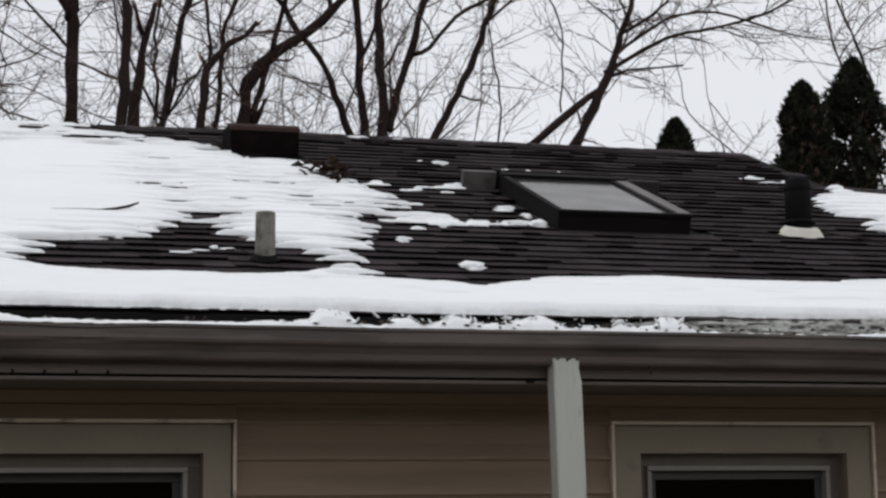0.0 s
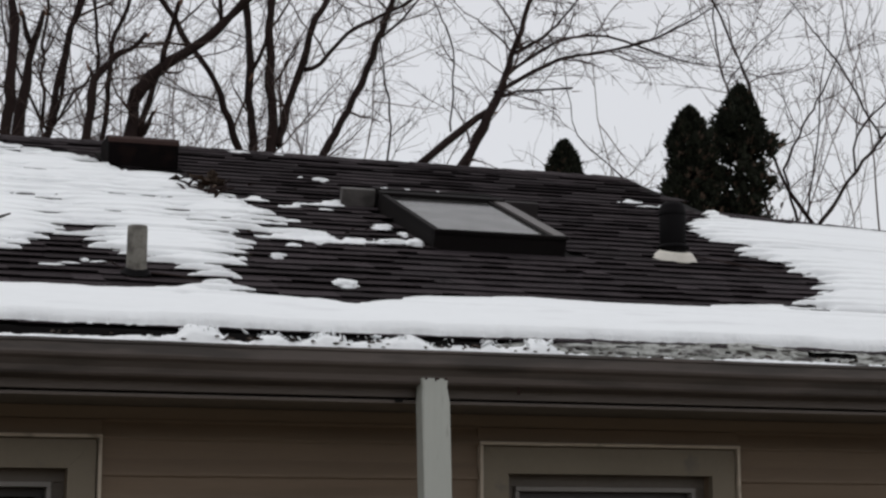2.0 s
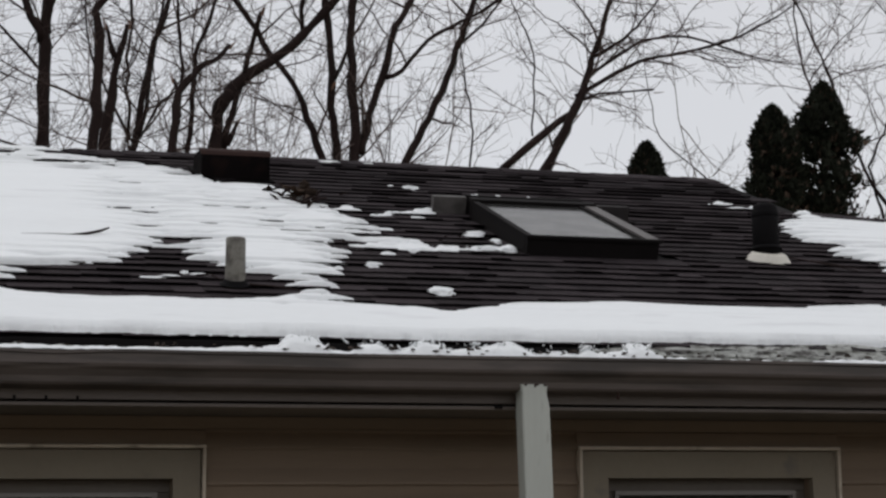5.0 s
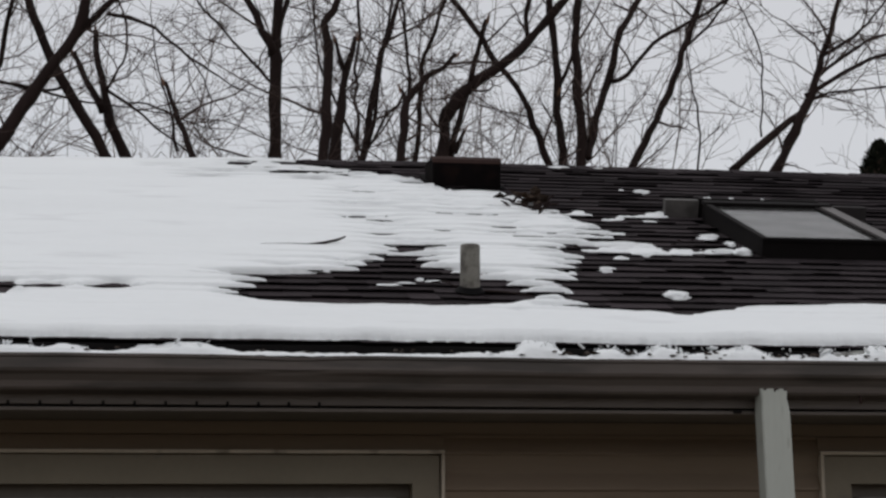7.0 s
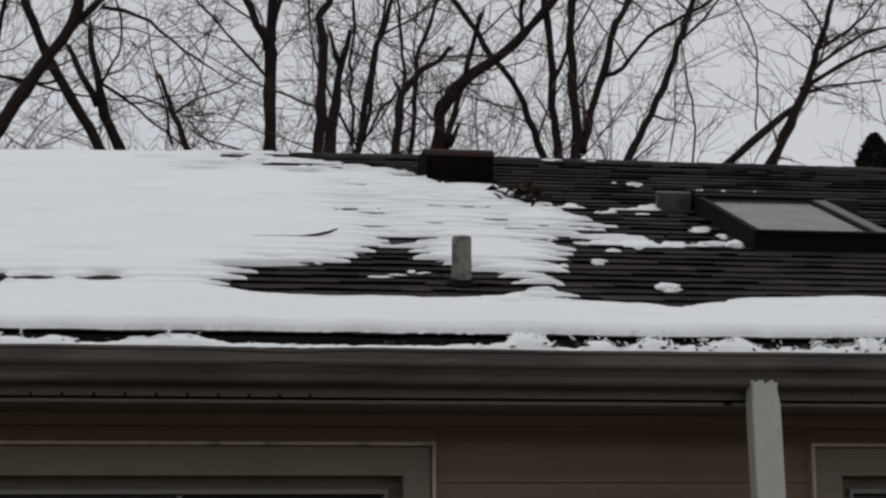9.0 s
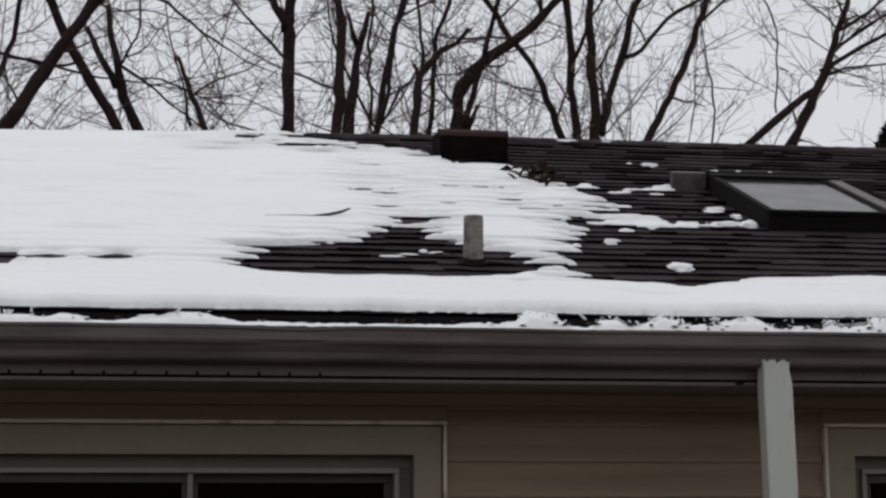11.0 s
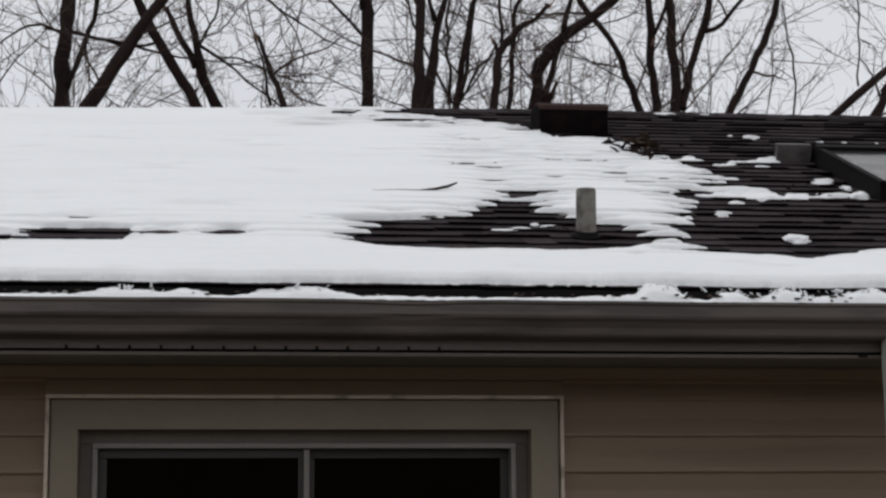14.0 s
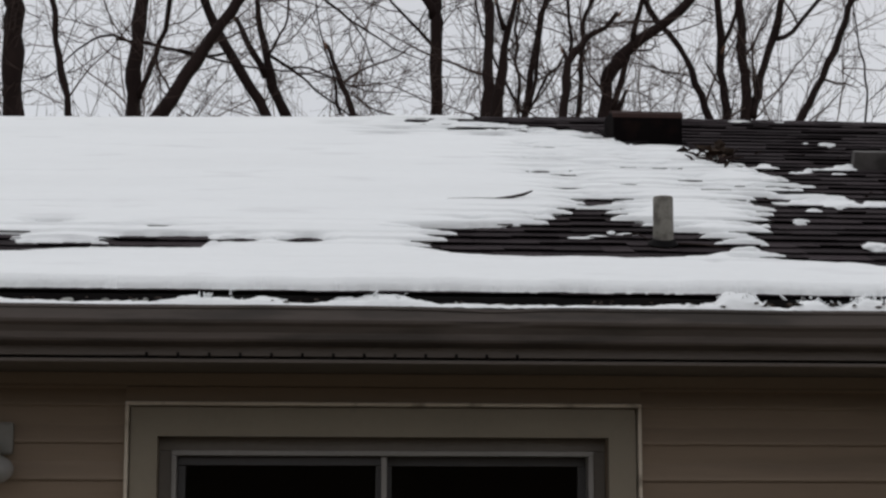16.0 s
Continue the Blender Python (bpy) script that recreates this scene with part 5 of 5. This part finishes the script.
def evergreen(x, y, top, width, taper, seed, thin, label):
    """A dense columnar evergreen: trunk, and sprays of scale leaves set round it with gaps low down."""
    rnd = random.Random(seed)
    tree = tagged(new("evergreen_tree"), label, "tree", "evergreen trees behind the house")
    v, f = [], []
    tube(v, f, [Vector((x, y, -0.1)), Vector((x + 0.03, y, top * 0.5)), Vector((x, y, top - 0.4))], [0.12, 0.08, 0.02], 10)
    soup("trunk", v, f, BARK, tree, smooth=True)

    def radius(z, a):
        t = max(0.0, top - z)
        r = width * (1 - math.exp(-t / taper)) * (1.0 + 0.02 * t)
        return r * (1 + 0.60 * noise.noise(Vector((math.cos(a) * 1.5 + seed, math.sin(a) * 1.5, z * 2.3))) + 0.44 * noise.noise(Vector((math.cos(a) * 4, math.sin(a) * 4 + seed, z * 7))))

    for name, mtl, count, inner in (("crown", CONIFER, 9000, 0.35), ("browned_sprays", BROWN_NEEDLE, 900, 0.3)):
        v, f = [], []
        for _ in range(count):
            z = top - (top - 4.6) * rnd.random() ** (0.9 if name == "crown" else 0.6)
            a = rnd.uniform(0, 2 * math.pi)
            if name == "crown" and z < top - 1.0 and noise.noise(Vector((math.cos(a) * 4 * width + x, math.sin(a) * 4 * width, z * 3.2 + seed))) + 0.6 * noise.noise(Vector((math.cos(a) * 9 * width + x, math.sin(a) * 9 * width, z * 11 + seed))) > 0.42 - thin * 0.32:
                continue
            r = radius(z, a) * rnd.uniform(inner, 1.0) ** 0.6
            p = Vector((x + r * math.cos(a), y + r * math.sin(a), z))
            up = Vector((0.5 * math.cos(a), 0.5 * math.sin(a), 1.0)).normalized()
            for _ in range(3):
                d = (up + Vector((rnd.gauss(0, 0.5), rnd.gauss(0, 0.5), rnd.gauss(0, 0.4)))).normalized()
                s = d.cross(Vector((rnd.gauss(0, 1), rnd.gauss(0, 1), rnd.gauss(0, 0.3)))).normalized()
                ln, w = rnd.uniform(0.06, 0.14), rnd.uniform(0.012, 0.028)
                b = len(v)
                v += [tuple(p), tuple(p + d * ln * 0.5 + s * w), tuple(p + d * ln), tuple(p + d * ln * 0.5 - s * w)]
                f.append((b, b + 1, b + 2, b + 3))
        soup(name, v, f, mtl, tree)
    return tree


evergreen(9.97, 17.5, 8.04, 0.35, 0.26, 3, 0.9, "dark columnar evergreen with a blunt top")
evergreen(10.93, 17.7, 8.50, 0.46, 0.44, 8, 1.0, "taller dark evergreen with browned lower sprays")
evergreen(10.44, 18.1, 7.70, 0.35, 0.5, 11, 0.9, "dark evergreen between two taller ones")
evergreen(8.17, 18.0, 7.50, 0.43, 0.55, 15, 0.2, "small dark pointed evergreen behind the ridge")

# plain unseen wall added behind the viewer to darken reflections and front light
tagged(part("wall_garden", box(-26, 26, -15.2, -15.0, 0, 4.2), SIDING), "added unseen wall that darkens the window reflections", "wall", kind="structure")

# ---- pieces last: siding boards, ridge caps, shingles ----
BOARD = 0.131


def siding_board(x0, x1, zb, zt):
    yb = WALL_Y
    return prism([(yb + 0.010, zb), (yb - 0.022, zb), (yb - 0.0235, zb + 0.004), (yb - 0.0225, zb + 0.010), (yb + 0.0015, zb + 0.47 * BOARD), (yb + 0.0020, zb + 0.51 * BOARD), (yb - 0.0095, zt), (yb + 0.010, zt)], x0, x1)


for k in range(-14, 3):
    zb = 1.838 + BOARD * k
    zt = min(zb + BOARD + 0.002, 2.174)
    if zt - zb < 0.02:
        continue
    cuts = [WEST + 0.3]
    if zt > 0.95 and zb < TRIM_TOP - 0.001:
        for o in OPENINGS:
            cuts += [o[0] - 0.001, o[1] + 0.001]
    cuts.append(EAST - 0.3)
    for x0, x1 in zip(cuts[0::2], cuts[1::2]):
        part("siding_board", siding_board(x0, x1, zb, zt), SIDING, wall_front)
# short fillers between casing heads and the trim strip
for o in OPENINGS:
    y = WALL_Y
    part("siding_board", prism([(y + 0.010, 2.117), (y - 0.0175, 2.117), (y - 0.0095, 2.1655), (y - 0.0102, 2.1685), (y - 0.003, 2.174), (y + 0.010, 2.174)], o[0] - 0.001, o[1] + 0.001), SIDING, wall_front)


def tab(width, butt, length=0.165):
    """One shingle tab: a thin wedge with a raised butt edge."""
    w = width / 2 - 0.0004
    p = []
    for v, lo, hi in ((0, butt - 0.003, butt - 0.001), (0.004, butt - 0.0035, butt), (0.040, 0.004, 0.0075), (length, 0.001, 0.003)):
        p += [(-w, v, lo), (w, v, lo), (w, v, hi), (-w, v, hi)]
    f = [(0, 1, 2, 3)]
    for k in (0, 4, 8):
        f += [(k + 3, k + 2, k + 6, k + 7), (k, k + 3, k + 7, k + 4), (k + 1, k + 5, k + 6, k + 2)]
    f += [(0, 4, 5, 1), (4, 8, 9, 5)]
    return p, f


WIDTHS = (0.09, 0.12, 0.15, 0.19, 0.25)
BUTTS = (0.0132, 0.0165, 0.0200)
tab_mesh = {}
for w in WIDTHS:
    for b in BUTTS:
        vv, ff = tab(w, b)
        me = bpy.data.meshes.new("shingle")
        me.from_pydata(vv, [], ff)
        me.update()
        me.materials.append(SHINGLE)
        tab_mesh[w, b] = me
rng = random.Random(21)
rest = {"roof_main": ([], []), "roof_wing": ([], [])}
made = 0
ncourse = int(V_RIDGE / COURSE) + 1
for c in range(ncourse):
    v0 = c * COURSE
    x = WEST - rng.uniform(0, 0.2)
    while x < EAST - 0.3:
        w, b = rng.choice(WIDTHS), rng.choice(BUTTS) if c else BUTTS[0]
        xc = x + w / 2
        x += w
        if xc - w / 2 < WEST:
            continue
        on_main = xc < GABLE_X - 0.05
        if v0 > (V_RIDGE if on_main else V_WING) - 0.10:
            continue
        if xc < -1.95 and V_RIDGE - 0.55 < v0:
            continue
        if 0.60 < xc < 1.29 and cv - 0.02 < v0 + 0.07 < cv + L:
            continue
        dv = rng.gauss(0, 0.0055)
        m = Matrix.Translation((xc, v0 + dv, 0.0)) @ Matrix.Rotation(rng.gauss(0, 0.004), 4, "Z")
        if made < 300 and -1.75 < xc < 2.45 and 0.60 < v0 < 2.9:
            ob = new("shingle", tab_mesh[w, b])
            ob.parent = roof_main
            ob.matrix_world = Matrix.Translation((0, 0, -ridge_dip(xc, v0))) @ ROOF @ m
            made += 1
        else:
            vv, ff = tab(w, b)
            store = rest["roof_main" if on_main else "roof_wing"]
            base = len(store[0])
            mm = Matrix.Translation((0, 0, -ridge_dip(xc, v0))) @ ROOF @ m
            store[0].extend(tuple(mm @ Vector(p)) for p in vv)
            store[1].extend(tuple(i + base for i in q) for q in ff)
for name, owner in (("roof_main", roof_main), ("roof_wing", roof_wing)):
    soup("shingle_field", *rest[name], SHINGLE_REST, owner, kind="stuff")
# ridge caps
cap = bmesh.new()
prism([(-0.13, -0.13 * 0.3806 + 0.008), (-0.13, -0.13 * 0.3806 + 0.014), (-0.02, 0.010), (0.02, 0.010), (0.13, -0.13 * 0.3806 + 0.014), (0.13, -0.13 * 0.3806 + 0.008), (0, 0.002)], 0, 0.20, cap)
cap_mesh = mesh_of(cap, "ridge_cap", SHINGLE)
x = WEST
while x < GABLE_X - 0.21:
    if x < -1.9:
        x += 0.15
        continue
    ob = new("ridge_cap", cap_mesh)
    ob.parent = roof_main
    ob.matrix_world = Matrix.Translation((x, RIDGE_Y, roof_z(RIDGE_Y) - ridge_dip(x, V_RIDGE) + rng.uniform(0, 0.004))) @ Matrix.Rotation(0.02 + rng.gauss(0, 0.008), 4, "Y")
    x += 0.15
x = GABLE_X + 0.01
while x < EAST - 0.1:
    ob = new("ridge_cap", cap_mesh)
    ob.parent = roof_wing
    ob.matrix_world = Matrix.Translation((x, WING_Y, roof_z(WING_Y) - ridge_dip(x, V_WING) + rng.uniform(0, 0.004))) @ Matrix.Rotation(0.02 + WING_FALL + rng.gauss(0, 0.008), 4, "Y")
    x += 0.15
